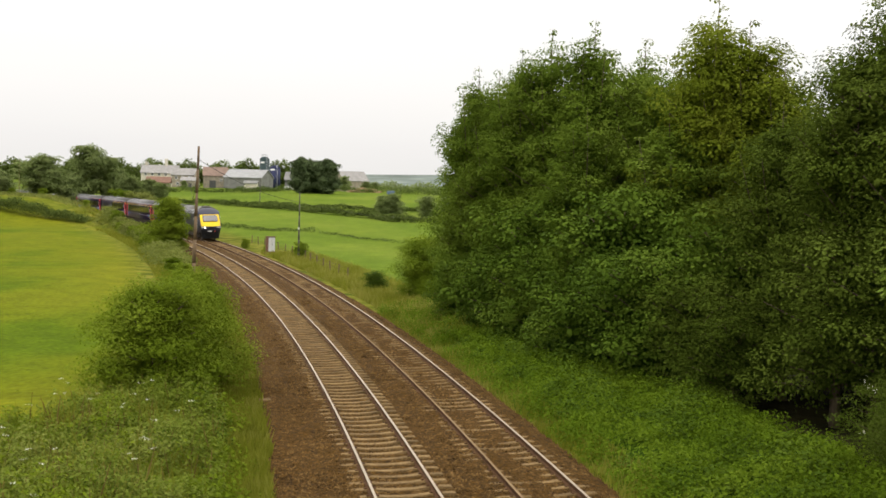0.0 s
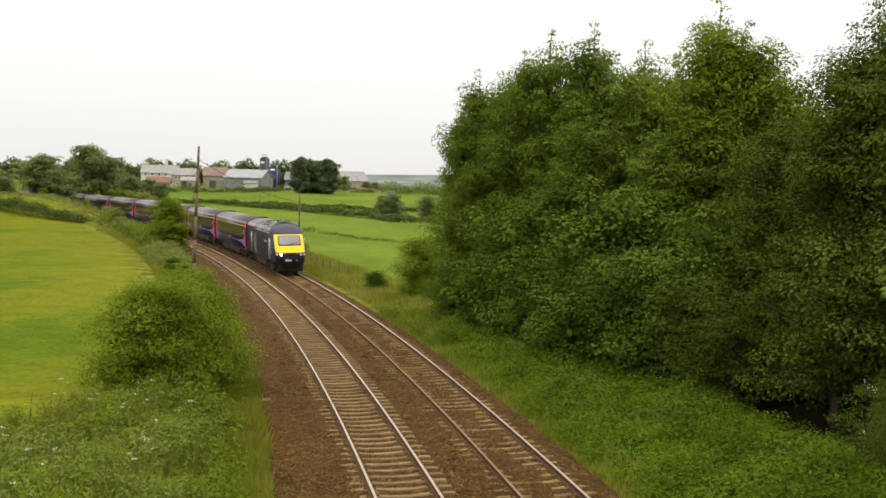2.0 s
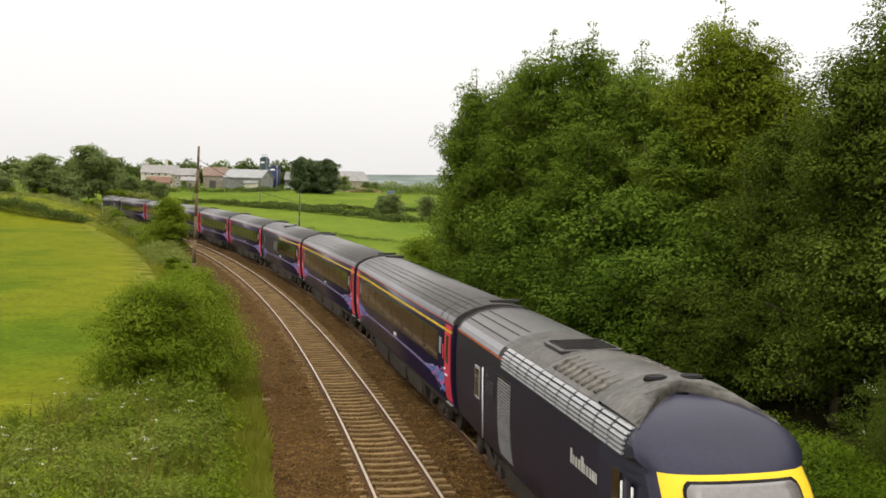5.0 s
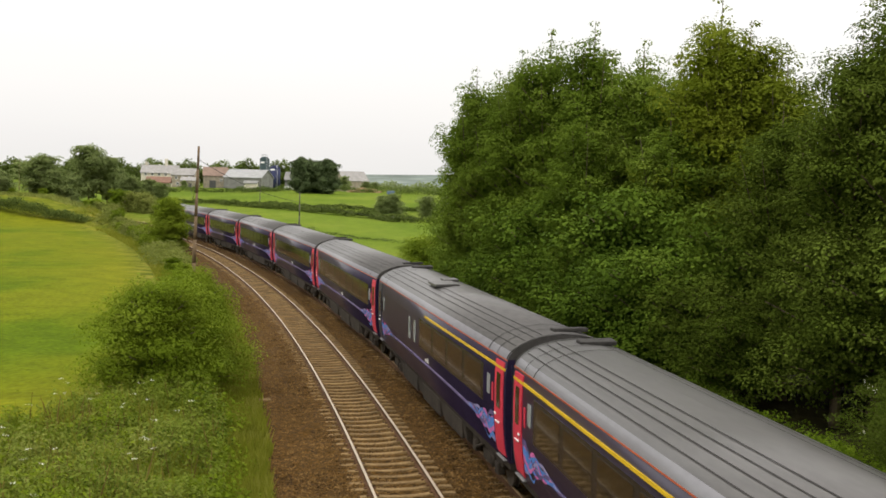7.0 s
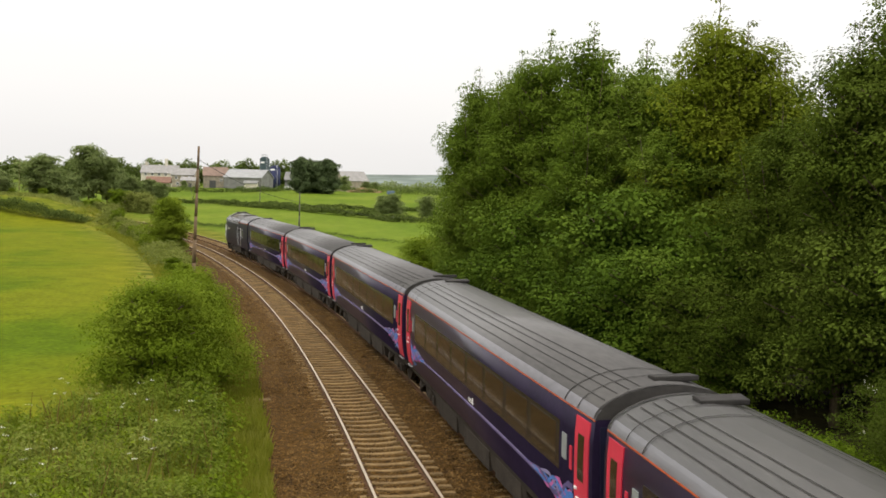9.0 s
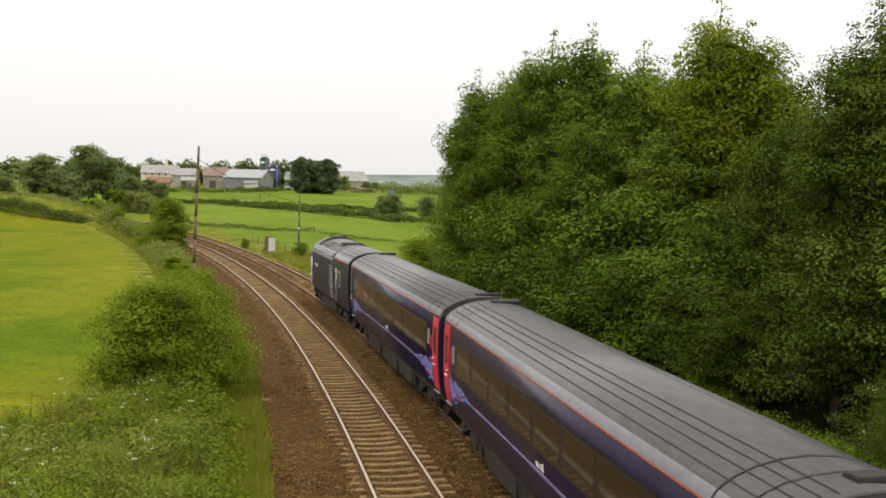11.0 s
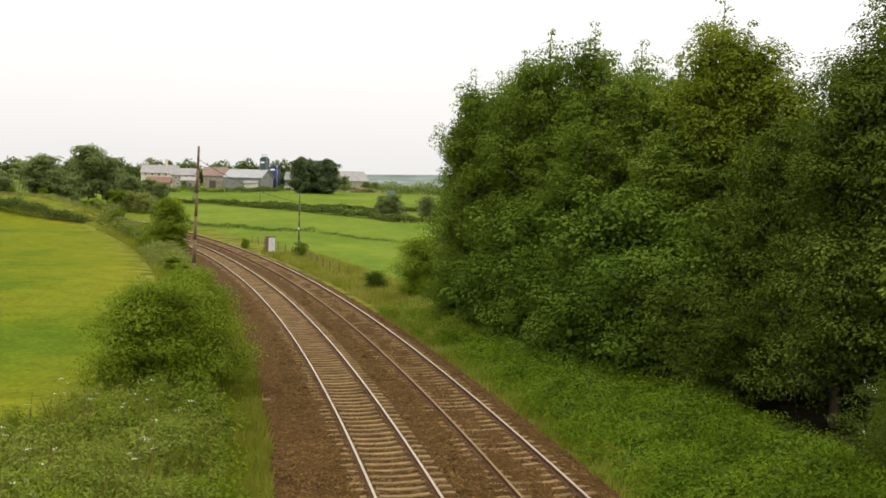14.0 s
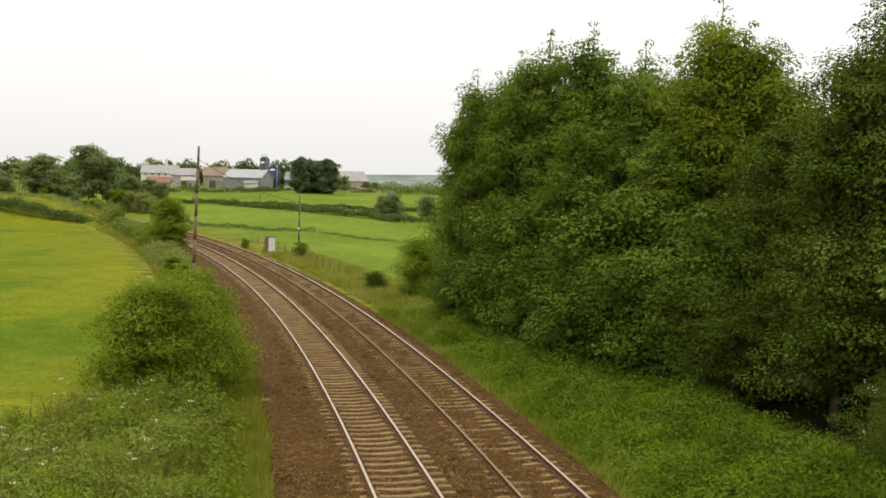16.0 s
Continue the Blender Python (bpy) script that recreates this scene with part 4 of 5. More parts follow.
def tree_meshes(seed, height, radius, leaves, leaf, mat_leaf, crown_from=0.10, spire=True, clump=0.9, bulge=0.35, limbs=60, taper=3.6, inner=0.05):
    """A trunk with limbs, and a crown of leaf clumps at the limbs' ends. Returns the two meshes."""
    rng = np.random.default_rng(seed)
    rnd = random.Random(seed)
    bm = bmesh.new()
    bend = [(0, 0)]
    for i in range(6):
        bend.append((bend[-1][0] + rnd.uniform(-0.15, 0.15), bend[-1][1] + rnd.uniform(-0.15, 0.15)))

    def stem(t):
        u = min(t * 6, 5.999)
        i = int(u)
        k = u - i
        return Vector((bend[i][0] * (1 - k) + bend[i + 1][0] * k, bend[i][1] * (1 - k) + bend[i + 1][1] * k, t * height * 0.96))

    r0 = height * 0.014 + 0.05
    for i in range(6):
        tube(bm, stem(i / 6) - Vector((0, 0, 0.3 if i == 0 else 0)), stem((i + 1) / 6), r0 * (1 - i / 6.4), r0 * (1 - (i + 1) / 6.4), 8)
    C, Rr = [], []
    for i in range(limbs):
        t = crown_from + (0.98 - crown_from) * (i + rnd.random()) / limbs
        az = i * 2.39996 + rnd.uniform(-0.5, 0.5)
        k = (t - crown_from) / (1 - crown_from)
        prof = (1 - k ** taper) ** 0.8 * min(1.0, bulge + k * 2.2)
        ln = radius * prof * rnd.uniform(0.62, 1.14) + 0.2
        up = 0.15 + 0.75 * t + rnd.uniform(-0.15, 0.15)
        a = stem(t * 0.93)
        d = Vector((math.cos(az), math.sin(az), up)).normalized()
        b = a + d * ln
        b.z = min(max(b.z, 0.5), height * 0.97)
        tube(bm, a, a + (b - a) * 0.8, r0 * 0.32 * (1.05 - t), 0.015, 5)
        side = d.cross(Vector((0, 0, 1))).normalized()
        steps = max(2, int(ln / (clump * 0.75)))
        for k in range(steps):
            f = (k + 0.8) / steps
            w = (1 - f) * 0.5 + 0.25
            c = a + (b - a) * f + side * rnd.uniform(-1, 1) * clump * w * 1.6 + Vector((0, 0, rnd.uniform(-0.35, 0.35) * clump))
            C.append(c)
            Rr.append(clump * rnd.uniform(0.5, 1.1) * (1.1 - 0.30 * t))
    if spire:
        # the leader and a few upright side leaders, narrowing to their tips
        leaders = [(0.0, 0.0, 0.80, 1.03)]
        for k in range(5):
            az, rr = k * 1.3 + rnd.uniform(-0.4, 0.4), radius * rnd.uniform(0.25, 0.6)
            leaders.append((math.cos(az) * rr, math.sin(az) * rr, 0.66, rnd.uniform(0.86, 0.98) - 0.12 * rr / radius))
        for lx, ly, t0, t1 in leaders:
            p0, p1 = stem(t0 * 0.9) + Vector((lx * 0.6, ly * 0.6, 0)), stem(0.97) + Vector((lx, ly, 0))
            p1.z = t1 * height * 0.98
            tube(bm, p0, p1, 0.05, 0.01, 5)
            for k in range(10):
                f = (k + 0.5) / 10
                spread = 1.0 * (1 - f) + 0.10
                C.append(p0.lerp(p1, f) + Vector((rnd.uniform(-1, 1) * spread, rnd.uniform(-1, 1) * spread, 0)))
                Rr.append(0.66 * (1 - f) + 0.24)
    C, Rr = np.array([tuple(c) for c in C]), np.array(Rr)
    w = Rr ** 2
    pick = rng.choice(len(C), leaves, p=w / w.sum())
    U = unit(rng.normal(size=(leaves, 3)))
    U[:, 2] = np.where(rng.random(leaves) < 0.6, np.abs(U[:, 2]), U[:, 2])
    rad = np.where(rng.random(leaves) < 0.82, rng.uniform(0.76, 1.08, leaves), rng.random(leaves))
    P = C[pick] + U * (Rr[pick] * rad)[:, None] * np.array([1.15, 1.15, 0.72])
    P += rng.normal(0, 0.045, P.shape)
    P[:, 2] = np.maximum(P[:, 2], 0.05)
    N = U * 0.85 + np.array([0, 0, 0.7]) + rng.normal(0, 0.20, P.shape)
    Q = leaf_quads(rng, P, N, leaf, leaf * 0.90)
    # broad leaf sprays deep in the crown
    ax = np.array([tuple(stem(min(max(c[2] / height, 0), 0.93))) for c in C])
    for lo, hi, share, big in ((0.0, 0.70, 1.0, 2.6), (0.70, 0.93, 1.1, 1.5)):
        deep = np.flatnonzero((C[:, 2] >= lo * height) & (C[:, 2] < hi * height))
        if len(deep):
            m = int(leaves * inner * share)
            pick = deep[rng.integers(0, len(deep), m)]
            D = ax[pick] * 0.4 + C[pick] * 0.6 + rng.normal(0, 0.22 * clump, (m, 3))
            D[:, 2] = np.maximum(C[pick][:, 2] - 0.25 * clump, 0.2)
            Q = np.concatenate([Q, leaf_quads(rng, D, rng.normal(size=(m, 3)), leaf * big, leaf * big * 0.85)])
    crown = quads_mesh("crown", Q, mat_leaf)
    trunk = bpy.data.meshes.new("trunk")
    bm.to_mesh(trunk)
    bm.free()
    trunk.materials.append(M["bark"])
    return trunk, crown


def plant(name, meshes, x, y, turn, size, label, category, group="", sway=0.0, z=None):
    root = tagged(new(name), label, category, group)
    zz = float(ground_z(np.float64(x), np.float64(y))) if z is None else z
    root.matrix_basis = pose(x, y, zz, 0, 0, turn) @ Matrix.Diagonal((1, 1, 1, 1))
    for nm, me in zip(("trunk", "crown"), meshes):
        o = new(nm, me)
        o.parent = root
        o.scale = size if isinstance(size, tuple) else (size, size, size)
    if sway:
        swaying.append((root, x * 1.3 + y * 0.7, sway))
    return root


ALDER = [tree_meshes(21, 14.5, 3.6, 44000, 0.145, M["alder"], bulge=0.75, limbs=84, taper=3.6),
         tree_meshes(22, 14.5, 3.2, 42000, 0.145, M["alder"], bulge=0.7, limbs=80, taper=3.2),
         tree_meshes(23, 14.5, 3.9, 46000, 0.145, M["alder"], bulge=0.8, limbs=88, taper=3.8),
         tree_meshes(24, 14.5, 3.6, 56000, 0.118, M["shaded_grey"], bulge=0.8, limbs=84, taper=3.6),
         tree_meshes(25, 14.5, 3.5, 46000, 0.145, M["alder_warm"], bulge=0.75, limbs=90, taper=3.8),
         tree_meshes(26, 14.5, 3.7, 11000, 0.30, M["alder"], bulge=0.8, limbs=70, taper=3.6)]
SHRUB = [tree_meshes(31, 4.2, 2.2, 14000, 0.12, M["shrub"], 0.03, False, 0.8, 0.8, 34),
         tree_meshes(32, 4.2, 2.4, 14000, 0.12, M["shrub"], 0.03, False, 0.75, 0.7, 36),
         tree_meshes(33, 4.2, 2.4, 16000, 0.10, M["shaded_grey"], 0.03, False, 0.75, 0.7, 36)]

# the belt of alders along the line; (x, y, top, turn, width, variant)
# the last three stand unseen beside the view, added to shade the verge
for x, y, top, turn, w, v in ((1.8, 66, 13.5, 20, 0.72, 0), (1.1, 67.5, 11.9, 260, 0.56, 1), (2.9, 65, 13.3, 140, 0.75, 2), (4.1, 63, 14.2, 200, 0.8, 1),
                              (5.4, 62, 15.1, 250, 0.85, 2), (7.2, 60, 15.3, 75, 0.9, 0), (9.3, 58, 14.2, 310, 0.85, 2), (10.5, 56.5, 13.4, 40, 0.8, 1), (11.7, 53, 15.5, 190, 0.9, 4),
                              (12.9, 52, 14.4, 30, 1.0, 4), (14.0, 51, 12.7, 300, 1.0, 4), (12.6, 44.5, 10.4, 95, 0.85, 3), (12.9, 39.3, 12.6, 170, 0.78, 3), (14.2, 37.5, 14.8, 280, 1.0, 3), (15.8, 40, 14.8, 100, 0.95, 3),
                              (6.8, 67, 13.6, 330, 1.0, 5), (10.9, 63, 13.0, 10, 0.9, 5), (14.8, 57, 12.2, 200, 1.0, 5), (16.4, 47, 12.0, 140, 1.0, 5),
                              (9.6, 52.0, 10.6, 130, 0.85, 1), (6.6, 56.0, 10.8, 60, 0.8, 0), (3.4, 67.5, 12.9, 90, 0.8, 5), (8.4, 63.5, 13.9, 210, 0.85, 5), (12.8, 55.5, 13.8, 330, 0.85, 5), (15.2, 42.5, 13.0, 20, 0.8, 5), (14.8, 29.5, 13.5, 60, 0.95, 5), (13.6, 24.5, 13.0, 200, 0.95, 5), (12.8, 19.0, 13.0, 320, 0.95, 5)):
    zz = float(ground_z(np.float64(x), np.float64(y)))
    tint = {3: "tall leafy tree with grey-green crown and dark hollows", 4: "tall alder tree with a yellowish green crown"}.get(v, "tall leafy alder tree with dark green crown")
    plant("alder_tree", ALDER[v], x, y, turn, (w, w, (top - zz) / 14.5), tint, "tree", "trees along the line", sway=0.5)

# the last four, added behind the trees, block light coming through the belt
for x, y, turn, size, v in ((0.9, 64.0, 10, 0.75, 0), (2.6, 59.5, 80, 0.95, 1), (3.9, 55.0, 150, 1.0, 0), (5.6, 51.0, 220, 1.1, 1), (6.9, 47.8, 300, 1.05, 0), (8.2, 45.5, 30, 1.15, 1),
                            (9.2, 43.0, 120, 0.95, 2), (10.0, 41.2, 200, 0.72, 2), (12.5, 33.2, 330, 0.55, 2), (12.0, 31.4, 60, 0.42, 2), (12.9, 30.2, 160, 0.6, 2), (12.0, 28.6, 250, 0.40, 2), (12.6, 26.8, 20, 0.55, 2),
                            (7.6, 50.5, 60, 1.6, 0), (10.4, 46.8, 230, 1.5, 1), (4.8, 57.5, 340, 1.5, 1), (17.0, 42.5, 10, 1.3, 2), (17.4, 38.5, 140, 1.3, 2), (15.6, 34.2, 250, 1.1, 2), (17.6, 46.5, 80, 1.2, 2)):
    plant("shrub", SHRUB[v], x, y, turn, size, "dense green shrub under the alder trees", "shrub", "shrubs under the trees")

plant("shrub", SHRUB[1], -4.6, 86, 40, (0.45, 0.45, 0.32), "low green bush beside the line", "shrub")

HAW = tree_meshes(41, 4.0, 1.95, 38000, 0.085, M["hawthorn"], 0.02, False, 0.70, 0.85, 70)
HAW2 = tree_meshes(42, 5.8, 2.15, 30000, 0.15, M["bush_light"], 0.02, False, 0.75, 0.8, 50)
for x, y, turn, size, words in ((-9.3, 39.2, 0, (0.98, 0.92, 0.92), "broad rounded hawthorn bush beside the track"), (-8.8, 43.0, 130, (0.86, 0.90, 1.02), "taller hawthorn bush growing behind a larger one"),
                                (-8.55, 41.3, 250, (0.42, 0.55, 0.72), "small hawthorn bush beside the grass verge"), (-10.0, 48.0, 220, (0.75, 0.80, 0.85), "hawthorn bush between field and track"),
                                (-10.8, 52.5, 40, (0.55, 0.60, 0.66), "low hawthorn bush between field and track")):
    plant("hawthorn_bush", HAW, x, y, turn, size, words, "bush", "hawthorns by the track", sway=0.2)
plant("hawthorn_bush", HAW, -1.1, 79.0, 60, (1.05, 1.0, 1.0), "light green bush at the edge of the pasture", "bush")
plant("hawthorn_bush", HAW2, -28.9, 126.5, 60, (1.0, 1.0, 1.0), "upright green bush beside the curve", "bush")

# ---------------------------------------------------------------- verge plants (stuff that nobody could count)


def ground_points(rng, n, s0, s1, o0, o1, near=1.4):
    s = s0 + (s1 - s0) * rng.random(n) ** near
    off = rng.uniform(o0, o1, n)
    P = line_at(s, off, 0.0)
    P[:, 2] = ground_z(P[:, 0], P[:, 1])
    return P


def patchy(P, scale, cut, rng):
    v = np.array([noise.noise(Vector((p[0] * scale, p[1] * scale, 3.0))) for p in P])
    return P[v + rng.normal(0, 0.12, len(P)) > cut]


def stuff(name, quads, m, label, category):
    return tagged(new(name, quads_mesh(name, quads, m)), label, category, kind="stuff")


def leafy_tufts(rng, P, height, spread, leaves, leaf):
    """Leaves rising in loose mounds from the points P."""
    n = len(P) * leaves
    B = np.repeat(P, leaves, 0)
    wave = np.array([noise.noise(Vector((p[0] * 0.55, p[1] * 0.55, 7.0))) for p in P])
    h = np.repeat(height * np.clip(0.85 + 1.1 * wave, 0.25, 1.7) * rng.uniform(0.6, 1.15, len(P)), leaves)
    r = rng.normal(0, spread, (n, 2))
    u = rng.random(n) ** 0.6
    C = B + np.stack([r[:, 0], r[:, 1], h * u * np.exp(-(r ** 2).sum(1) / (4 * spread ** 2))], 1)
    N = np.stack([r[:, 0] / spread * 0.5, r[:, 1] / spread * 0.5, np.ones(n)], 1) + rng.normal(0, 0.4, (n, 3))
    return leaf_quads(rng, C, N, leaf, leaf * 0.6)


def verge_plants():
    rng = np.random.default_rng(77)
    # nettles and brambles between the line and the alders
    P = ground_points(rng, 4600, 19, 72, 4.0, 11.4, 1.2)
    s, off = to_line(P[:, 0], P[:, 1])
    P = P[off < 8.3 + 2.8 * (1 - smooth(s, 36, 64)) + rng.normal(0, 0.25, len(P))]
    stuff("nettle_bed", leafy_tufts(rng, P, 0.72, 0.24, 28, 0.115), M["nettle"], "bright green nettles and brambles on the verge", "nettles")
    P = patchy(ground_points(rng, 1500, 19, 60, 4.6, 10.5, 1.2), 0.5, 0.05, rng)
    stuff("bramble_patch", leafy_tufts(rng, P, 0.95, 0.22, 26, 0.14), M["shrub"], "darker brambles in mounds among the nettles", "brambles")
    P = ground_points(rng, 5500, 20, 70, 3.6, 5.0, 1.2)
    stuff("verge_grass", blade_quads(rng, P, 0.34, 0.05), M["grass_blade"], "thin grass at the edge of the ballast", "grass")
    P = ground_points(rng, 18000, 58, 130, 4.2, 9.5, 1.3)
    stuff("verge_grass", blade_quads(rng, P, 0.55, 0.07), M["grass_blade"], "long pale grass beside the curve", "grass")
    # tall weeds and grasses on the field side

    def weedy(P):
        s, off = to_line(P[:, 0], P[:, 1])
        return P[s < 32.5 + 1.9 * np.maximum(0, off + 12) - 4.0 * smooth(off, -7.5, -6.0) + rng.normal(0, 0.6, len(P))]

    P = weedy(patchy(ground_points(rng, 9000, 19, 42, -13.0, -6.2, 1.1), 0.35, -0.2, rng))
    stuff("tall_grass", blade_quads(rng, P, 0.95, 0.035, 0.4), M["grass_blade"], "tall seeding grass between field and track", "grass")
    P = weedy(patchy(ground_points(rng, 1500, 19, 40, -12.5, -6.0, 1.1), 0.5, 0.0, rng))
    stuff("dry_stems", blade_quads(rng, P, 1.2, 0.045, 0.3), M["dry_stem"], "brown seeding dock stems among the weeds", "weeds")
    P = weedy(patchy(ground_points(rng, 5200, 19, 41, -12.6, -6.0, 1.1), 0.45, -0.3, rng))
    stuff("weed_patch", leafy_tufts(rng, P, 1.15, 0.19, 24, 0.105), M["weed"], "leafy weeds in tangled tall clumps", "weeds")
    P = weedy(patchy(ground_points(rng, 2600, 19, 42, -11.5, -5.4, 1.1), 0.4, 0.02, rng))
    stuff("weed_patch", leafy_tufts(rng, P, 1.05, 0.24, 28, 0.125), M["lime_weed"], "lime green nettles among the tall grass", "weeds")
    P = weedy(patchy(ground_points(rng, 1300, 24, 44, -11.0, -6.0, 1.0), 0.5, 0.1, rng))
    stuff("weed_patch", leafy_tufts(rng, P, 0.9, 0.26, 26, 0.12), M["shrub"], "dark brambles at the foot of the hawthorn", "weeds")
    P = ground_points(rng, 22000, 19, 75, -7.2, -4.75, 1.3)
    stuff("verge_grass", blade_quads(rng, P, 0.5, 0.04), M["grass_blade"], "yellow-green grass strip beside the ballast", "grass")
    P = ground_points(rng, 26000, 34, 212, -8.5, -4.6, 1.4)
    stuff("verge_grass", blade_quads(rng, P, 0.5, 0.06), M["grass_blade"], "long rough grass on the field side verge", "grass")
    P = ground_points(rng, 9000, 200, 262, -34, -4, 1.0)
    s, off = to_line(P[:, 0], P[:, 1])
    P = P[s > 216 + 3 * (-off - 8.8)]
    stuff("bank_grass", blade_quads(rng, P, 0.75, 0.14, 0.8), M["bank_leaf"], "long pale grass on the bank above the cutting", "grass")
    # white umbels
    C = ground_points(rng, 34, 22, 37, -10.8, -6.8, 1.0)
    Q = []
    for c in C:
        k = 14
        top = c + np.array([0, 0, rng.uniform(0.85, 1.35)])
        d = rng.normal(0, 0.042, (k, 3)) * np.array([1, 1, 0.25])
        Q.append(leaf_quads(rng, top + d, np.array([0, 0, 1.0]) + rng.normal(0, 0.3, (k, 3)), 0.03, 0.03))
    stuff("umbel_flowers", np.concatenate(Q), M["flower"], "small white umbel flowers among the weeds", "flowers")
    # pale roses in the shrubs by the near trees
    C = np.array([(11.5, 32.4, 2.05), (11.65, 32.3, 1.95), (11.45, 32.6, 2.2), (10.9, 31.0, 1.1)])
    Q = [leaf_quads(rng, c + rng.normal(0, 0.035, (7, 3)), rng.normal(0, 0.6, (7, 3)) + np.array([-0.3, -0.8, 0.5]), 0.036, 0.032) for c in C]
    stuff("rose_flowers", np.concatenate(Q), M["flower"], "pale wild rose flowers on a shrub", "flowers")


verge_plants()

# ---------------------------------------------------------------- hedges and far trees


def hedge(points, width, height, n, label, leaf=0.32, m=None):
    """A field hedge along a line of points, uneven at the top."""
    rng = np.random.default_rng(int(abs(points[0][0] * 7 + points[0][1])))
    P = np.array(points, float)
    seg = np.hypot(*np.diff(P, axis=0).T)
    cum = np.concatenate([[0], np.cumsum(seg)])
    u = rng.random(n) * cum[-1]
    x, y = np.interp(u, cum, P[:, 0]), np.interp(u, cum, P[:, 1])
    hh = height * (1 + 0.25 * np.sin(u * 0.35) + 0.18 * np.sin(u * 1.3 + 1) + rng.normal(0, 0.06, n))
    r = rng.uniform(-1, 1, n)
    zt = hh * np.sqrt(1 - 0.75 * r ** 2) * rng.random(n) ** 0.45
    x, y = x + r * width / 2, y + rng.normal(0, width / 3, n)
    C = np.stack([x, y, ground_z(x, y) + zt], 1)
    N = np.stack([r * 0.4, -0.3 + 0 * r, np.ones(n) * 0.8], 1) + rng.normal(0, 0.5, (n, 3))
    ob = new("hedge", quads_mesh("hedge", leaf_quads(rng, C, N, leaf, leaf * 0.75), m or M["hedge"]))
    return tagged(ob, label, "hedge", "field hedges", "stuff")


hedge([(-100, 212), (-85, 202), (-71, 192.5), (-65, 189.5), (-59, 187.2), (-55, 186.3)], 2.4, 1.7, 18000, "dark clipped hedge across the hay meadow", 0.26, M["hedge_dark"])
hedge([(-52, 186), (-44, 170), (-36, 148), (-31, 134), (-28, 120), (-22.5, 102)], 3.6, 1.3, 15000, "rough grassy bramble hedge along the railway bank", 0.22, M["bank_leaf"])
hedge([(-76, 303), (-59, 292), (-43, 290), (-28, 281), (-16, 277), (10, 268)], 1.8, 1.0, 11000, "dark field hedge on the slope", 0.38, M["hedge_dark"])
hedge([(-52, 285), (-43, 276), (-28, 262), (-15, 243), (-8.7, 224), (10, 224)], 2.0, 1.25, 14000, "thick dark hedge between two pastures", 0.36, M["hedge_dark"])
hedge([(-46, 208), (-38, 196), (-27, 184), (-18.7, 180)], 1.0, 0.7, 2600, "low broken hedge in the pasture", 0.22)
hedge([(-18, 178), (-11, 166), (-6, 157), (2, 150)], 0.7, 0.4, 900, "low scrubby bank across the pasture", 0.2)
hedge([(-100, 380), (-85, 375), (-66, 385), (-56, 425), (-40, 440)], 3, 1.6, 6000, "hedge at the edge of the farmyard", 0.45)
hedge([(-40, 445), (-20, 430), (0, 410), (25, 400)], 3, 2.0, 5000, "hedge at the top of the pasture", 0.45)
hedge([(-190, 620), (-140, 640), (-112, 650)], 9, 10, 14000, "distant tree belt behind the farm", 1.4, M["hedge"])
hedge([(-112, 660), (-85, 660), (-60, 650)], 8, 11, 12000, "distant tree belt on the skyline", 1.4, M["hedge"])
hedge([(-260, 640), (-200, 620), (-175, 615)], 10, 9, 14000, "distant woods on the skyline", 1.4, M["hedge"])
hedge([(-40, 560), (-20, 540), (15, 520)], 6, 3.5, 3000, "distant hedge beyond the farm", 0.9, M["hazed_far_leaf"])

FAR = [tree_meshes(51, 10.0, 4.6, 7000, 0.45, M["hazed_far_leaf"], 0.08, False, 1.3, 0.75, 46),
       tree_meshes(52, 10.0, 3.8, 7000, 0.45, M["hazed_far_leaf"], 0.06, False, 1.3, 0.7, 46)]
PINE = tree_meshes(53, 13.0, 6.5, 22000, 0.6, M["pine"], 0.06, False, 1.8, 0.85, 60)
SCRUB = tree_meshes(54, 3.0, 1.9, 3000, 0.24, M["bank_leaf"], 0.02, False, 0.8, 0.85, 26)
ELDER = tree_meshes(55, 3.0, 1.9, 3000, 0.24, M["hawthorn"], 0.02, False, 0.8, 0.85, 26)
LOFTY = tree_meshes(56, 10.0, 3.3, 7000, 0.40, M["hazed_far_leaf"], 0.30, False, 1.7, 0.6, 26)
for x, y, turn, size, v in ((-77.0, 233, 0, (1.10, 1.10, 0.82), 0), (-73.6, 235, 50, (0.62, 0.62, 0.66), 1), (-81, 262, 20, (0.8, 0.8, 0.85), 0), (-71.5, 268, 100, (0.65, 0.65, 0.82), 1), (-68.3, 266, 170, (0.6, 0.6, 0.74), 0),
                            (-65.5, 270, 200, (0.6, 0.6, 0.66), 1), (-62.5, 268, 240, (0.55, 0.55, 0.56), 0), (-85.5, 236, 20, (0.6, 0.6, 0.34), 0), (-91, 240, 80, (0.8, 0.8, 0.34), 1), (-97, 262, 130, (1.0, 1.0, 0.5), 0)):
    plant("field_tree", FAR[v], x, y, turn, size, "leafy tree on the bank above the cutting", "tree", "trees above the cutting")
for x, y, turn, size in ((-76.2, 260, 0, (1.15, 1.15, 1.42)), (-72.6, 262, 120, (0.9, 0.9, 1.16))):
    plant("field_tree", LOFTY, x, y, turn, size, "tall clumpy tree standing above its neighbours", "tree", "trees above the cutting")
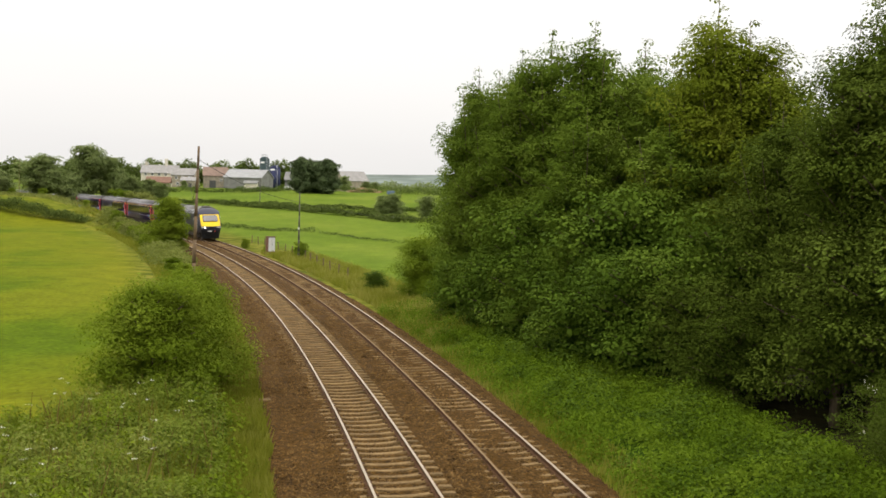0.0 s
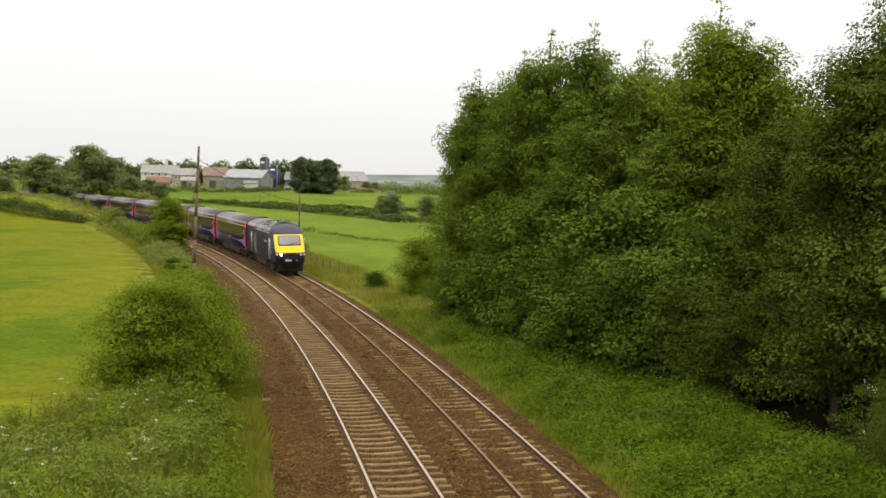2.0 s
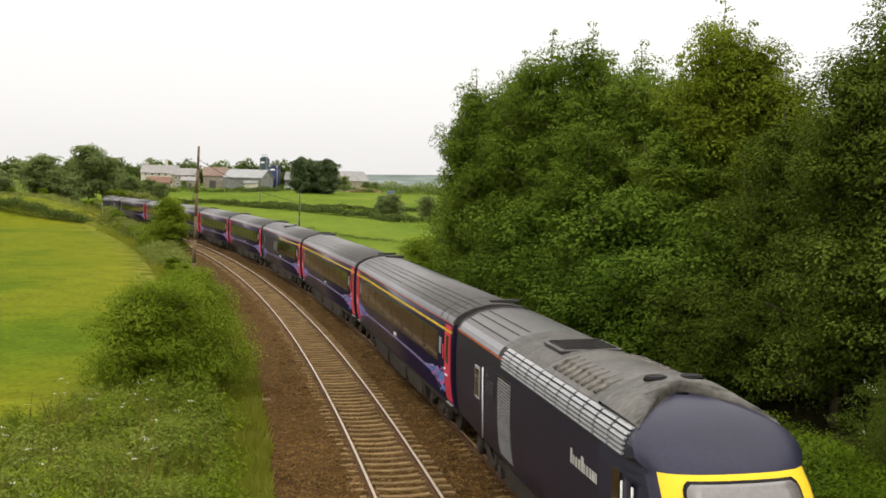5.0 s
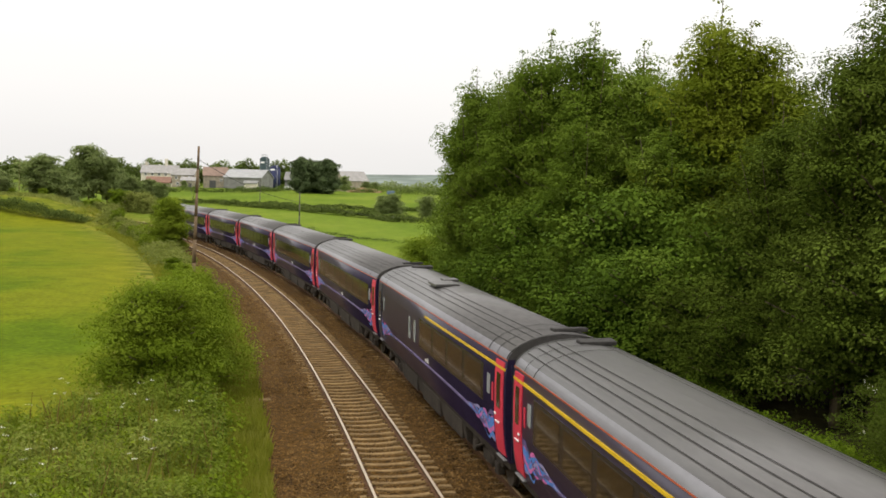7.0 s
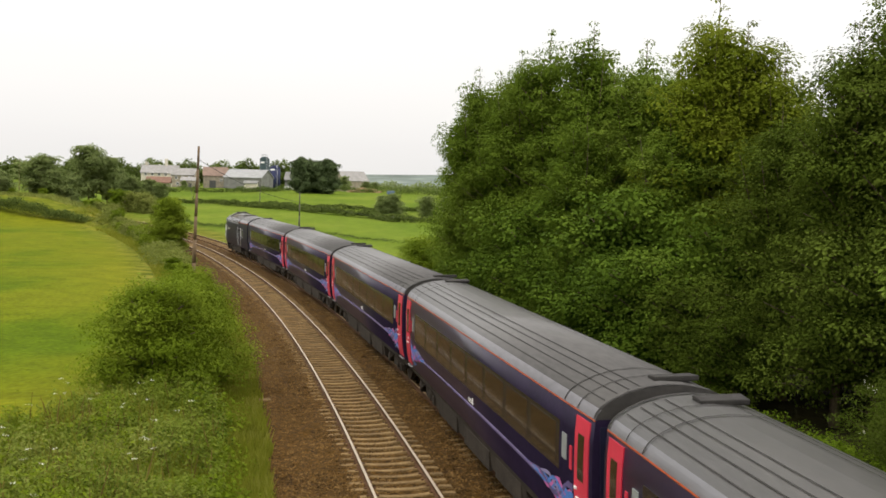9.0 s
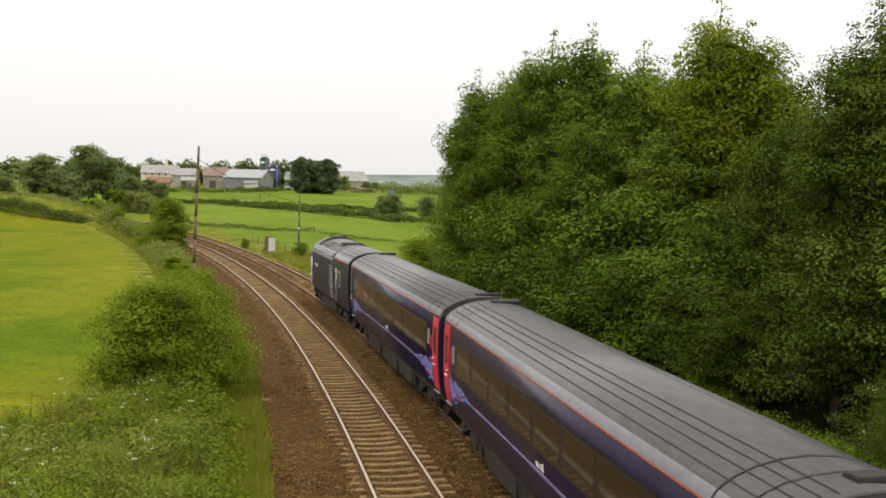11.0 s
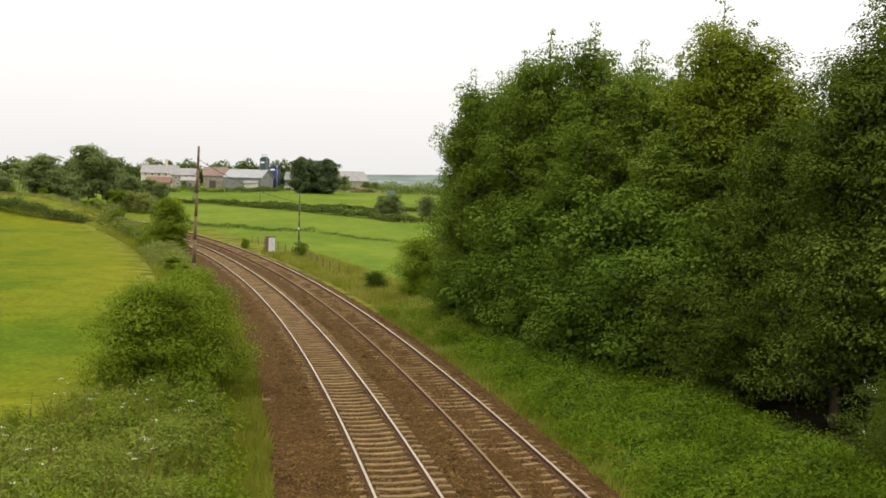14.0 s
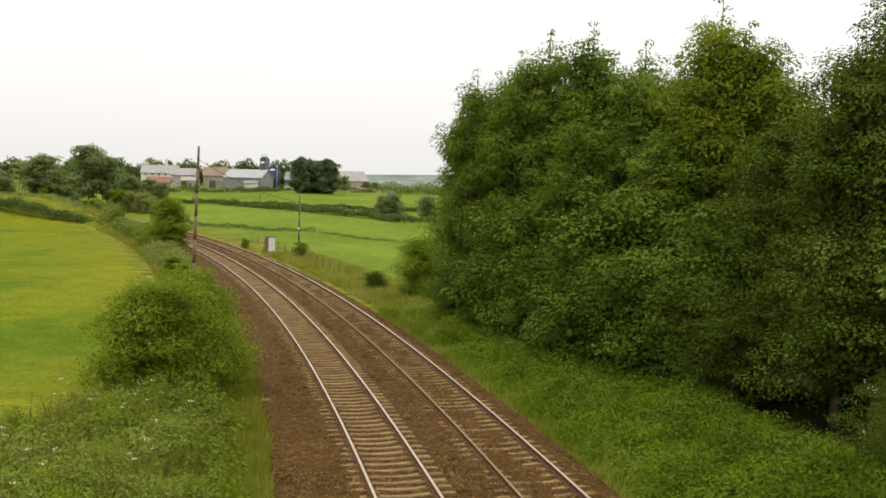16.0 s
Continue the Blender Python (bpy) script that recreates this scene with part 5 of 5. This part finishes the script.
for x, y, turn, size, k in ((-72.0, 230, 0, 0.75, 0), (-69.6, 228, 60, 0.65, 1), (-74.8, 227, 120, 0.5, 1), (-62, 250, 20, 1.25, 0), (-65, 254, 80, 1.35, 0), (-59.3, 246, 150, 1.0, 0), (-68.2, 257, 30, 1.45, 1),
                            (-57.0, 240, 10, 0.8, 0), (-67.0, 236, 40, 0.9, 0), (-69.5, 243, 110, 1.0, 1), (-64.5, 237, 170, 0.8, 0), (-62.0, 232, 60, 0.6, 1), (-81, 228, 70, 0.4, 1), (-87, 230, 0, 0.55, 0), (-60.0, 204, 80, 0.35, 1),
                            (-51.5, 224, 80, 0.5, 1), (-47.5, 177, 50, 0.55, 1), (-41.5, 159, 20, 0.55, 0), (-39, 153, 60, 0.5, 1), (-45.5, 171, 10, 0.5, 0), (-50.0, 183, 70, 0.5, 0), (-44, 166, 100, 0.45, 1), (-36.5, 147, 10, 0.45, 1),
                            (-53.5, 192, 40, 0.4, 0), (-32.0, 131, 70, 0.5, 1), (-26.8, 117, 0, 0.35, 1), (-19.5, 91, 30, 0.4, 1), (-21.5, 97, 130, 0.4, 1), (-16.2, 78, 20, 0.33, 1)):
    plant("scrub_bush", (SCRUB, ELDER)[k], x, y, turn, size, "scrubby bush on the railway bank", "bush", "bushes on the bank")
plant("elder_bush", tree_meshes(57, 3.0, 1.9, 3000, 0.24, M["elder_bloom"], 0.02, False, 0.8, 0.85, 26), -66.3, 225.5, 10, (0.62, 0.62, 0.6), "elder bush covered in cream blossom", "bush")
for x, y, turn, size, v in ((-10.4, 243, 0, (0.62, 0.62, 0.50), 0), (-12.6, 245, 70, (0.4, 0.4, 0.46), 1), (-3.2, 241, 40, (0.55, 0.55, 0.48), 0), (0.5, 243, 140, (0.5, 0.5, 0.46), 1)):
    plant("field_tree", FAR[v], x, y, turn, size, "rounded dark tree in the field hedge", "tree", "trees in the field hedge")
for x, y, turn, sx, sz in ((-47.4, 400, 0, 0.60, 0.90), (-42.6, 402, 80, 0.72, 0.83), (-38.2, 400, 160, 0.62, 0.86)):
    plant("conifer", PINE, x, y, turn, (sx, sx, sz), "broad dark conifer beside the farm", "tree", "conifers by the farm")
for x, y, turn, size, v in ((-38, 462, 0, (0.6, 0.6, 0.6), 0), (-29.5, 452, 40, (0.5, 0.5, 0.42), 1), (-26, 455, 90, (0.5, 0.5, 0.4), 0), (-113.5, 500, 10, (0.6, 0.6, 1.1), 1), (-92, 430, 20, (0.3, 0.3, 0.3), 0),
                            (-97, 405, 60, (0.4, 0.4, 0.33), 1), (-126, 470, 60, (1.0, 1.0, 0.7), 1), (-133, 460, 160, (1.2, 1.2, 0.8), 0), (-101, 402, 10, (0.45, 0.45, 0.3), 0), (-106, 400, 0, (0.5, 0.5, 0.3), 1)):
    plant("field_tree", FAR[v], x, y, turn, size, "small green tree near the farm buildings", "tree", "trees round the farm")
for x, y, sz in ((-22.3, 137, 0.34), (-18.7, 128.8, 0.26), (-14.2, 121.5, 0.5)):
    plant("scrub_bush", ELDER, x, y, 40, (sz * 0.8, sz * 0.8, sz), "small bush beside the boundary fence", "bush", "bushes by the fence")

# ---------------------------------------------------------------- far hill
# the haze of distance is mixed into the hill's base colour
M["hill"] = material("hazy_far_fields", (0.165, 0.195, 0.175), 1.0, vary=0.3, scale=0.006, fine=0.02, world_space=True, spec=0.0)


def far_hill():
    xs = np.linspace(-1500, 2500, 90)
    V, F = [], []
    for x in xs:
        ridge = 33 + 4 * math.sin(x * 0.0021 + 0.9) + 2.5 * math.sin(x * 0.006) - 16 * float(smooth(np.float64(-x), 420, 1100))
        V += [(x, 2550, 2), (x, 2800, ridge * 0.6), (x, 3000, ridge), (x, 3300, 2)]
    for i in range(len(xs) - 1):
        for j in range(3):
            a = i * 4 + j
            F.append((a, a + 4, a + 5, a + 1))
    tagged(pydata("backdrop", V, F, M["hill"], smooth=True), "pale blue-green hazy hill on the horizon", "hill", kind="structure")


far_hill()

# ---------------------------------------------------------------- farm
M["render_white"] = material("cream_lime_wash", (0.60, 0.555, 0.47), 0.9, vary=0.15, scale=0.5, fine=4)
# stone and slate are lightened in base colour to stand for distance haze
M["stone_wall"] = material("grey_brown_stone_wall", (0.31, 0.27, 0.215), 0.95, vary=0.3, scale=1.0, fine=6)
M["slate"] = material("grey_slate", (0.27, 0.26, 0.25), 0.85, vary=0.2, scale=0.8, fine=5)
M["tile_red"] = material("red_clay_tile", (0.20, 0.118, 0.088), 0.9, vary=0.25, scale=0.8, fine=5)
M["tile_brown"] = material("brown_clay_tile", (0.21, 0.15, 0.12), 0.9, vary=0.25, scale=0.8, fine=5)
M["sheet_pale"] = material("pale_sheet_roofing", (0.29, 0.295, 0.295), 0.85, vary=0.15, scale=0.6, fine=5)
M["sheet_grey"] = material("grey_sheet_cladding", (0.20, 0.20, 0.19), 0.85, vary=0.25, scale=0.6, fine=5)
M["silo_green"] = material("dark_green_silo", (0.035, 0.058, 0.058), 0.5, vary=0.2, scale=0.8)
M["silo_blue"] = material("dark_blue_silo", (0.030, 0.036, 0.085), 0.5, vary=0.2, scale=0.8)
M["pane"] = material("dark_window_pane", (0.09, 0.09, 0.09), 0.3)


def building(name, label, x, y, w, d, eave, ridge, wall_m, roof_m, turn=0, windows=(), chimneys=(), door=None, category="building"):
    """A gabled building, ridge along its width. windows: (across, up, wide, high) on the front."""
    root = tagged(new(name), label, category, "farm buildings")
    root.matrix_basis = pose(x, y, float(ground_z(np.float64(x), np.float64(y))) - 0.3, 0, 0, turn)
    V = [(-w / 2, -d / 2, 0), (w / 2, -d / 2, 0), (w / 2, d / 2, 0), (-w / 2, d / 2, 0), (-w / 2, -d / 2, eave), (w / 2, -d / 2, eave), (w / 2, d / 2, eave), (-w / 2, d / 2, eave),
         (-w / 2, 0, ridge - 0.15), (w / 2, 0, ridge - 0.15)]
    F = [(0, 1, 5, 4), (2, 3, 7, 6), (1, 2, 6, 9, 5), (3, 0, 4, 8, 7), (3, 2, 1, 0), (4, 5, 9, 8), (6, 7, 8, 9)]
    pydata("wall", V, F, wall_m, root)
    bm = bmesh.new()
    o = 0.35
    for sg in (-1, 1):
        a = [(-w / 2 - o, sg * (d / 2 + o), eave - 0.15), (w / 2 + o, sg * (d / 2 + o), eave - 0.15), (w / 2 + o, 0, ridge), (-w / 2 - o, 0, ridge)]
        lo = [bm.verts.new(p) for p in a]
        hi = [bm.verts.new((p[0], p[1], p[2] + 0.22)) for p in a]
        bm.faces.new(hi)
        bm.faces.new(lo[::-1])
        for i in range(4):
            bm.faces.new((lo[i], lo[(i + 1) % 4], hi[(i + 1) % 4], hi[i]))
    bmesh.ops.recalc_face_normals(bm, faces=bm.faces)
    part("roof", bm, roof_m, root)
    for cx, top in chimneys:
        bm = bmesh.new()
        box(bm, cx, 0, (ridge + top) / 2 - 0.2, 1.1, 0.9, top - ridge + 1.0, 0.05)
        box(bm, cx, 0, top + 0.35, 1.3, 1.1, 0.2, 0.03)
        for dx in (-0.3, 0.3):
            tube(bm, (cx + dx, 0, top + 0.4), (cx + dx, 0, top + 0.95), 0.16, 0.13)
        part("chimney", bm, wall_m, root)
    for ax, up, ww, hh in windows:
        bm = bmesh.new()
        box(bm, ax, -d / 2 - 0.02, up, ww + 0.24, 0.10, hh + 0.24, 0.02)
        f = part("window", bm, M["white"], root)
        bm = bmesh.new()
        for dx in (-0.26, 0.26):
            box(bm, ax + dx * ww, -d / 2 - 0.08, up, ww * 0.46, 0.03, hh)
        part("pane", bm, M["pane"], f)
    if door:
        bm = bmesh.new()
        box(bm, door[0], -d / 2 - 0.03, door[2] / 2, door[1], 0.12, door[2], 0.02)
        part("doorway", bm, M["pane"], root, "dark open doorway")
    return root


row = [(-5.2 + 2.6 * i, 5.2, 0.9, 1.2) for i in range(5)]
building("farmhouse", "long cream farmhouse with slate roof and chimneys", -112.5, 482, 14, 8, 5.6, 8.6, M["render_white"], M["slate"], 4, row + [(a, 2.0, 0.9, 1.3) for a, _, _, _ in row], ((2.2, 10.6), (-5.5, 9.2)), category="house")
building("farm_wing", "low cream wing with slate roof", -101.5, 476, 8, 6, 4.2, 6.2, M["render_white"], M["slate"], 0, [(-2, 2.2, 0.9, 1.1), (1.5, 2.2, 0.9, 1.1)])
building("stone_cottage", "stone cottage with slate roof and dormers", -98.5, 462, 8.5, 6, 5.0, 7.4, M["stone_wall"], M["slate"], -4, [(-2.6, 4.0, 0.9, 1.0), (0, 4.0, 0.9, 1.0), (2.6, 4.0, 0.9, 1.0), (-2.0, 1.7, 0.9, 1.1), (2.0, 1.7, 0.9, 1.1)], category="house")
building("red_roofed_shed", "low shed with red tiled roof", -101.0, 430, 8, 5, 2.3, 4.2, M["stone_wall"], M["tile_red"], 8, (), (), (2.0, 1.6, 1.8))
building("stone_barn", "stone barn with steep brown tiled roof", -88.5, 470, 9, 8, 5.0, 8.2, M["stone_wall"], M["tile_brown"], 10, [(2.2, 3.3, 0.8, 0.9)], (), (-1.0, 2.4, 3.2))
building("stone_barn", "low stone outbuilding beside the barn", -94.5, 452, 6, 5, 3.0, 4.2, M["stone_wall"], M["slate"], 0, (), (), (0.5, 1.2, 2.0))
building("cattle_shed", "wide grey cattle shed with pale sheet roof", -75.0, 466, 15, 13, 4.6, 7.6, M["sheet_grey"], M["sheet_pale"], -12, (), (), (4.8, 3.2, 3.0))
building("cattle_shed", "grey sheet shed behind the silos", -58.5, 488, 10, 9, 4.2, 7.2, M["sheet_grey"], M["sheet_grey"], 0)
building("cattle_shed", "grey roofed barn beyond the conifers", -38.5, 500, 11, 10, 4.4, 8.2, M["stone_wall"], M["slate"], 30)
building("lean_to_shed", "pale block lean-to in the farmyard", -71.0, 447, 4.5, 4, 2.6, 3.4, M["render_white"], M["sheet_grey"], 0)


def silo(x, y, r, h, m, label):
    root = tagged(new("silo"), label, "silo", "silos at the farm")
    root.matrix_basis = pose(x, y, float(ground_z(np.float64(x), np.float64(y))) - 0.2)
    bm = bmesh.new()
    tube(bm, (0, 0, 0), (0, 0, h - r * 0.7), r, r, 28)
    part("tower", bm, m, root)
    bm = bmesh.new()
    for k in range(5):
        a, b = math.pi / 2 * k / 5, math.pi / 2 * (k + 1) / 5
        tube(bm, (0, 0, h - r * 0.7 + r * 0.7 * math.sin(a)), (0, 0, h - r * 0.7 + r * 0.7 * math.sin(b)), (r + 0.02) * math.cos(a), (r + 0.02) * math.cos(b) + 0.03, 28)
    part("dome", bm, m, root)
    bm = bmesh.new()
    for sg in (-0.25, 0.25):
        tube(bm, (sg + r * 0.5, -r * 0.9, 0.2), (sg + r * 0.5, -r * 0.9, h + 0.3), 0.05, n=6)
    for k in range(int(h / 0.6)):
        tube(bm, (-0.25 + r * 0.5, -r * 0.9, 0.4 + 0.6 * k), (0.25 + r * 0.5, -r * 0.9, 0.4 + 0.6 * k), 0.035, n=5)
    for k in range(8):
        a, b = 2 * math.pi * k / 8, 2 * math.pi * (k + 1) / 8
        tube(bm, (math.cos(a) * r * 0.6, math.sin(a) * r * 0.6, h + 0.8), (math.cos(b) * r * 0.6, math.sin(b) * r * 0.6, h + 0.8), 0.06, n=6)
        tube(bm, (math.cos(a) * r * 0.6, math.sin(a) * r * 0.6, h - 0.2), (math.cos(a) * r * 0.6, math.sin(a) * r * 0.6, h + 0.8), 0.05, n=6)
    part("ladder", bm, M["silver"], root, "steel ladder and top railing")
    bm = bmesh.new()
    box(bm, -r * 0.3, -r * 0.98, h * 0.82, r * 0.8, 0.1, 0.7)
    part("sign_bar", bm, M["white"], root, "pale name bar")


silo(-72.6, 490, 1.95, 13.2, M["silo_green"], "tall dark green forage silo with domed top")
silo(-67.0, 480, 2.15, 9.7, M["silo_blue"], "dark blue forage silo with railing")
bm = bmesh.new()
box(bm, 0, 0, 0.6, 5, 1.6, 1.2, 0.2)
box(bm, 1.2, 0, 1.5, 1.8, 1.4, 0.8, 0.2)
van = tagged(new("farm_trailer"), "white farm trailer in the yard", "trailer")
van.matrix_basis = pose(-58.5, 462, float(ground_z(np.float64(-58.5), np.float64(462))) + 0.1)
part("trailer_body", bm, M["white"], van)
bm = bmesh.new()
for xx in (-1.4, -0.6):
    tube(bm, (xx, -0.9, 0.25), (xx, -0.7, 0.25), 0.35, n=14)
part("wheel", bm, M["black"], van)
bm = bmesh.new()
bmesh.ops.create_icosphere(bm, subdivisions=4, radius=1.0)
for v in bm.verts:
    lump = 1 + 0.45 * noise.noise(v.co * 2.2) + 0.2 * noise.noise(v.co * 6.0)
    v.co = Vector((v.co.x * 6.4, v.co.y * 1.6 * lump, v.co.z * 1.5 * lump))
mound = mesh_object("spoil_heap", bm, material("sandy_spoil", (0.30, 0.21, 0.12), 0.95, vary=0.3, scale=0.6))
mound.matrix_basis = pose(-29, 440, float(ground_z(np.float64(-29), np.float64(440))))
tagged(mound, "sandy spoil heap by the field edge", "heap")
bm = bmesh.new()
box(bm, 0, 0, 0.9, 2.2, 2.0, 0.7, 0.2)
box(bm, 0, 0, 0.3, 2.3, 2.1, 0.6, 0.1)
tarp = mesh_object("tarpaulin_cover", bm, material("blue_tarpaulin", (0.12, 0.17, 0.25), 0.5, vary=0.2))
tarp.matrix_basis = pose(-18.5, 420, float(ground_z(np.float64(-18.5), np.float64(420))), 0, 0, 20)
tagged(tarp, "blue tarpaulin over a low heap", "tarpaulin")

# ---------------------------------------------------------------- poles and wires


def wooden_pole(x, y, height, lean, label, arms=0.0, r=0.15, wood="pole_wood"):
    z = float(ground_z(np.float64(x), np.float64(y)))
    root = tagged(new("telegraph_pole"), label, "pole", "poles of the overhead line")
    root.matrix_basis = pose(x, y, z, 0, lean, 0)
    bm = bmesh.new()
    for k in range(6):
        tube(bm, (0, 0, -0.5 + (height + 0.5) * k / 6), (0, 0, -0.5 + (height + 0.5) * (k + 1) / 6), r - 0.011 * k, r - 0.011 * (k + 1), 12)
    part("shaft", bm, M[wood], root)
    bm = bmesh.new()
    tube(bm, (0.02, -0.12, height - 1.0), (0.02, -0.30, height - 0.95), 0.02)
    tube(bm, (0.02, -0.30, height - 1.0), (0.02, -0.30, height - 0.82), 0.05, 0.03)
    part("insulator", bm, M["dark_iron"], root)
    if arms:
        bm = bmesh.new()
        box(bm, 0, 0, height - 0.5, arms, 0.12, 0.12, 0.01)
        part("cross_arm", bm, M["pole_wood"], root)
        for dx in (-0.45, 0, 0.45):
            bm = bmesh.new()
            tube(bm, (dx * arms, 0, height - 0.44), (dx * arms, 0, height - 0.2), 0.05, 0.03)
            part("insulator", bm, M["dark_iron"], root)
    return Vector((x + math.sin(radians(lean)) * (height - 1.0), y, z + height - 1.0))


near_top = wooden_pole(-18.9, 92.0, 10.1, 1.6, "tall weathered wooden telegraph pole beside the track")
mid_top = wooden_pole(-14.4, 121, 6.6, 0.3, "thin wooden pole in the pasture verge", r=0.115, wood="pole_grey")
bm = bmesh.new()
box(bm, 0, -0.16, 3.0, 0.14, 0.03, 0.18, 0.01)
notice = mesh_object("pole_notice", bm, M["white"])
notice.matrix_basis = pose(-14.4, 121, float(ground_z(np.float64(-14.4), np.float64(121))))
tagged(notice, "small white notice plate on a wooden pole", "notice")
wooden_pole(-46.2, 305, 6.5, 0, "slender pole on the hedge line", r=0.13, wood="pole_grey")
wooden_pole(-130, 372, 9.0, 0, "distant pole with cross arm on the skyline", 3.2)


def wire(a, b, sag, r=0.012):
    bm = bmesh.new()
    prev = None
    for k in range(17):
        u = k / 16
        p = a.lerp(b, u) - Vector((0, 0, sag * 4 * u * (1 - u)))
        if prev:
            tube(bm, prev, p, r, r, 5)
        prev = p
    tagged(mesh_object("overhead_wire", bm, M["dark_iron"]), "thin dark overhead wire between poles", "wire", "overhead wires")


wire(near_top, mid_top, 0.5, 0.022)
wire(near_top + Vector((0, 0, -0.4)), Vector((-98, 470, 11.0)), 6.0, 0.04)
wire(mid_top, Vector((-2.0, 190, 2.3)), 0.6, 0.014)

# ---------------------------------------------------------------- lineside things


def relay_cabinet(x, y, turn):
    root = tagged(new("relay_cabinet"), "grey lineside equipment cabinet with a brown side", "cabinet")
    root.matrix_basis = pose(x, y, float(ground_z(np.float64(x), np.float64(y))), 0, 0, turn)
    bm = bmesh.new()
    box(bm, 0, 0, 0.14, 1.0, 0.75, 0.3, 0.03)
    part("plinth", bm, M["sleeper"], root, "stained concrete plinth")
    bm = bmesh.new()
    box(bm, 0, 0, 1.05, 0.82, 0.58, 1.55, 0.02)
    part("body", bm, material("brown_cabinet_paint", (0.16, 0.085, 0.06), 0.7, vary=0.3), root)
    bm = bmesh.new()
    for sg in (-1, 1):
        box(bm, sg * 0.195, -0.30, 1.06, 0.37, 0.03, 1.42, 0.01)
    part("door", bm, material("pale_grey_cabinet_paint", (0.55, 0.55, 0.54), 0.6, vary=0.12), root, "pale grey cabinet doors")
    bm = bmesh.new()
    box(bm, 0, 0, 1.86, 0.94, 0.70, 0.07, 0.015)
    part("lid", bm, material("rust_brown_lid", (0.12, 0.07, 0.05), 0.8, vary=0.3), root)
    bm = bmesh.new()
    box(bm, 0.05, -0.335, 1.1, 0.03, 0.03, 0.2, 0.005)
    part("handle", bm, M["dark_iron"], root)


relay_cabinet(-18.0, 126.5, 38)
post_bm = bmesh.new()
box(post_bm, 0, 0, 0.35, 0.10, 0.10, 1.2, 0.015)
post_me = bpy.data.meshes.new("fence_post")
post_bm.to_mesh(post_me)
post_bm.free()
post_me.materials.append(M["pole_wood"])
fence = tagged(new("post_and_wire_fence"), "weathered post and wire fence along the pasture", "fence")
tops = []
for k in range(15):
    s = 96 + 4.0 * k
    o = 6.3 + 1.0 * float(smooth(np.float64(s), 100, 130))
    p = line_at(np.float64(s), o, 0.0)
    z = float(ground_z(np.float64(p[0]), np.float64(p[1])))
    ob = new("fence_post", post_me)
    ob.parent = fence
    ob.matrix_basis = pose(p[0], p[1], z + 0.05 * math.sin(k * 3.1), 2.5 * math.sin(k * 1.7), 3 * math.sin(k * 2.3), 20 * math.sin(k))
    tops.append(Vector((p[0], p[1], z + 0.85)))
for dz in (0.0, -0.3, -0.6):
    bm = bmesh.new()
    for a, b in zip(tops[:-1], tops[1:]):
        tube(bm, a + Vector((0, 0, dz)), b + Vector((0, 0, dz)), 0.006, n=4)
    part("fence_wire", bm, M["dark_iron"], fence)

# concrete trough lids and a slab at the ballast edge
for s, o in ((27.9, -4.75), (42.5, -4.6)):
    bm = bmesh.new()
    box(bm, 0, 0, -0.34, 0.55, 0.4, 0.12, 0.02)
    ob = mesh_object("concrete_slab", bm, M["sleeper"])
    ob.matrix_basis = track_pose(s, o, 0.02)
    tagged(ob, "weathered concrete slab at the ballast edge", "slab", "slabs by the ballast")

motions()
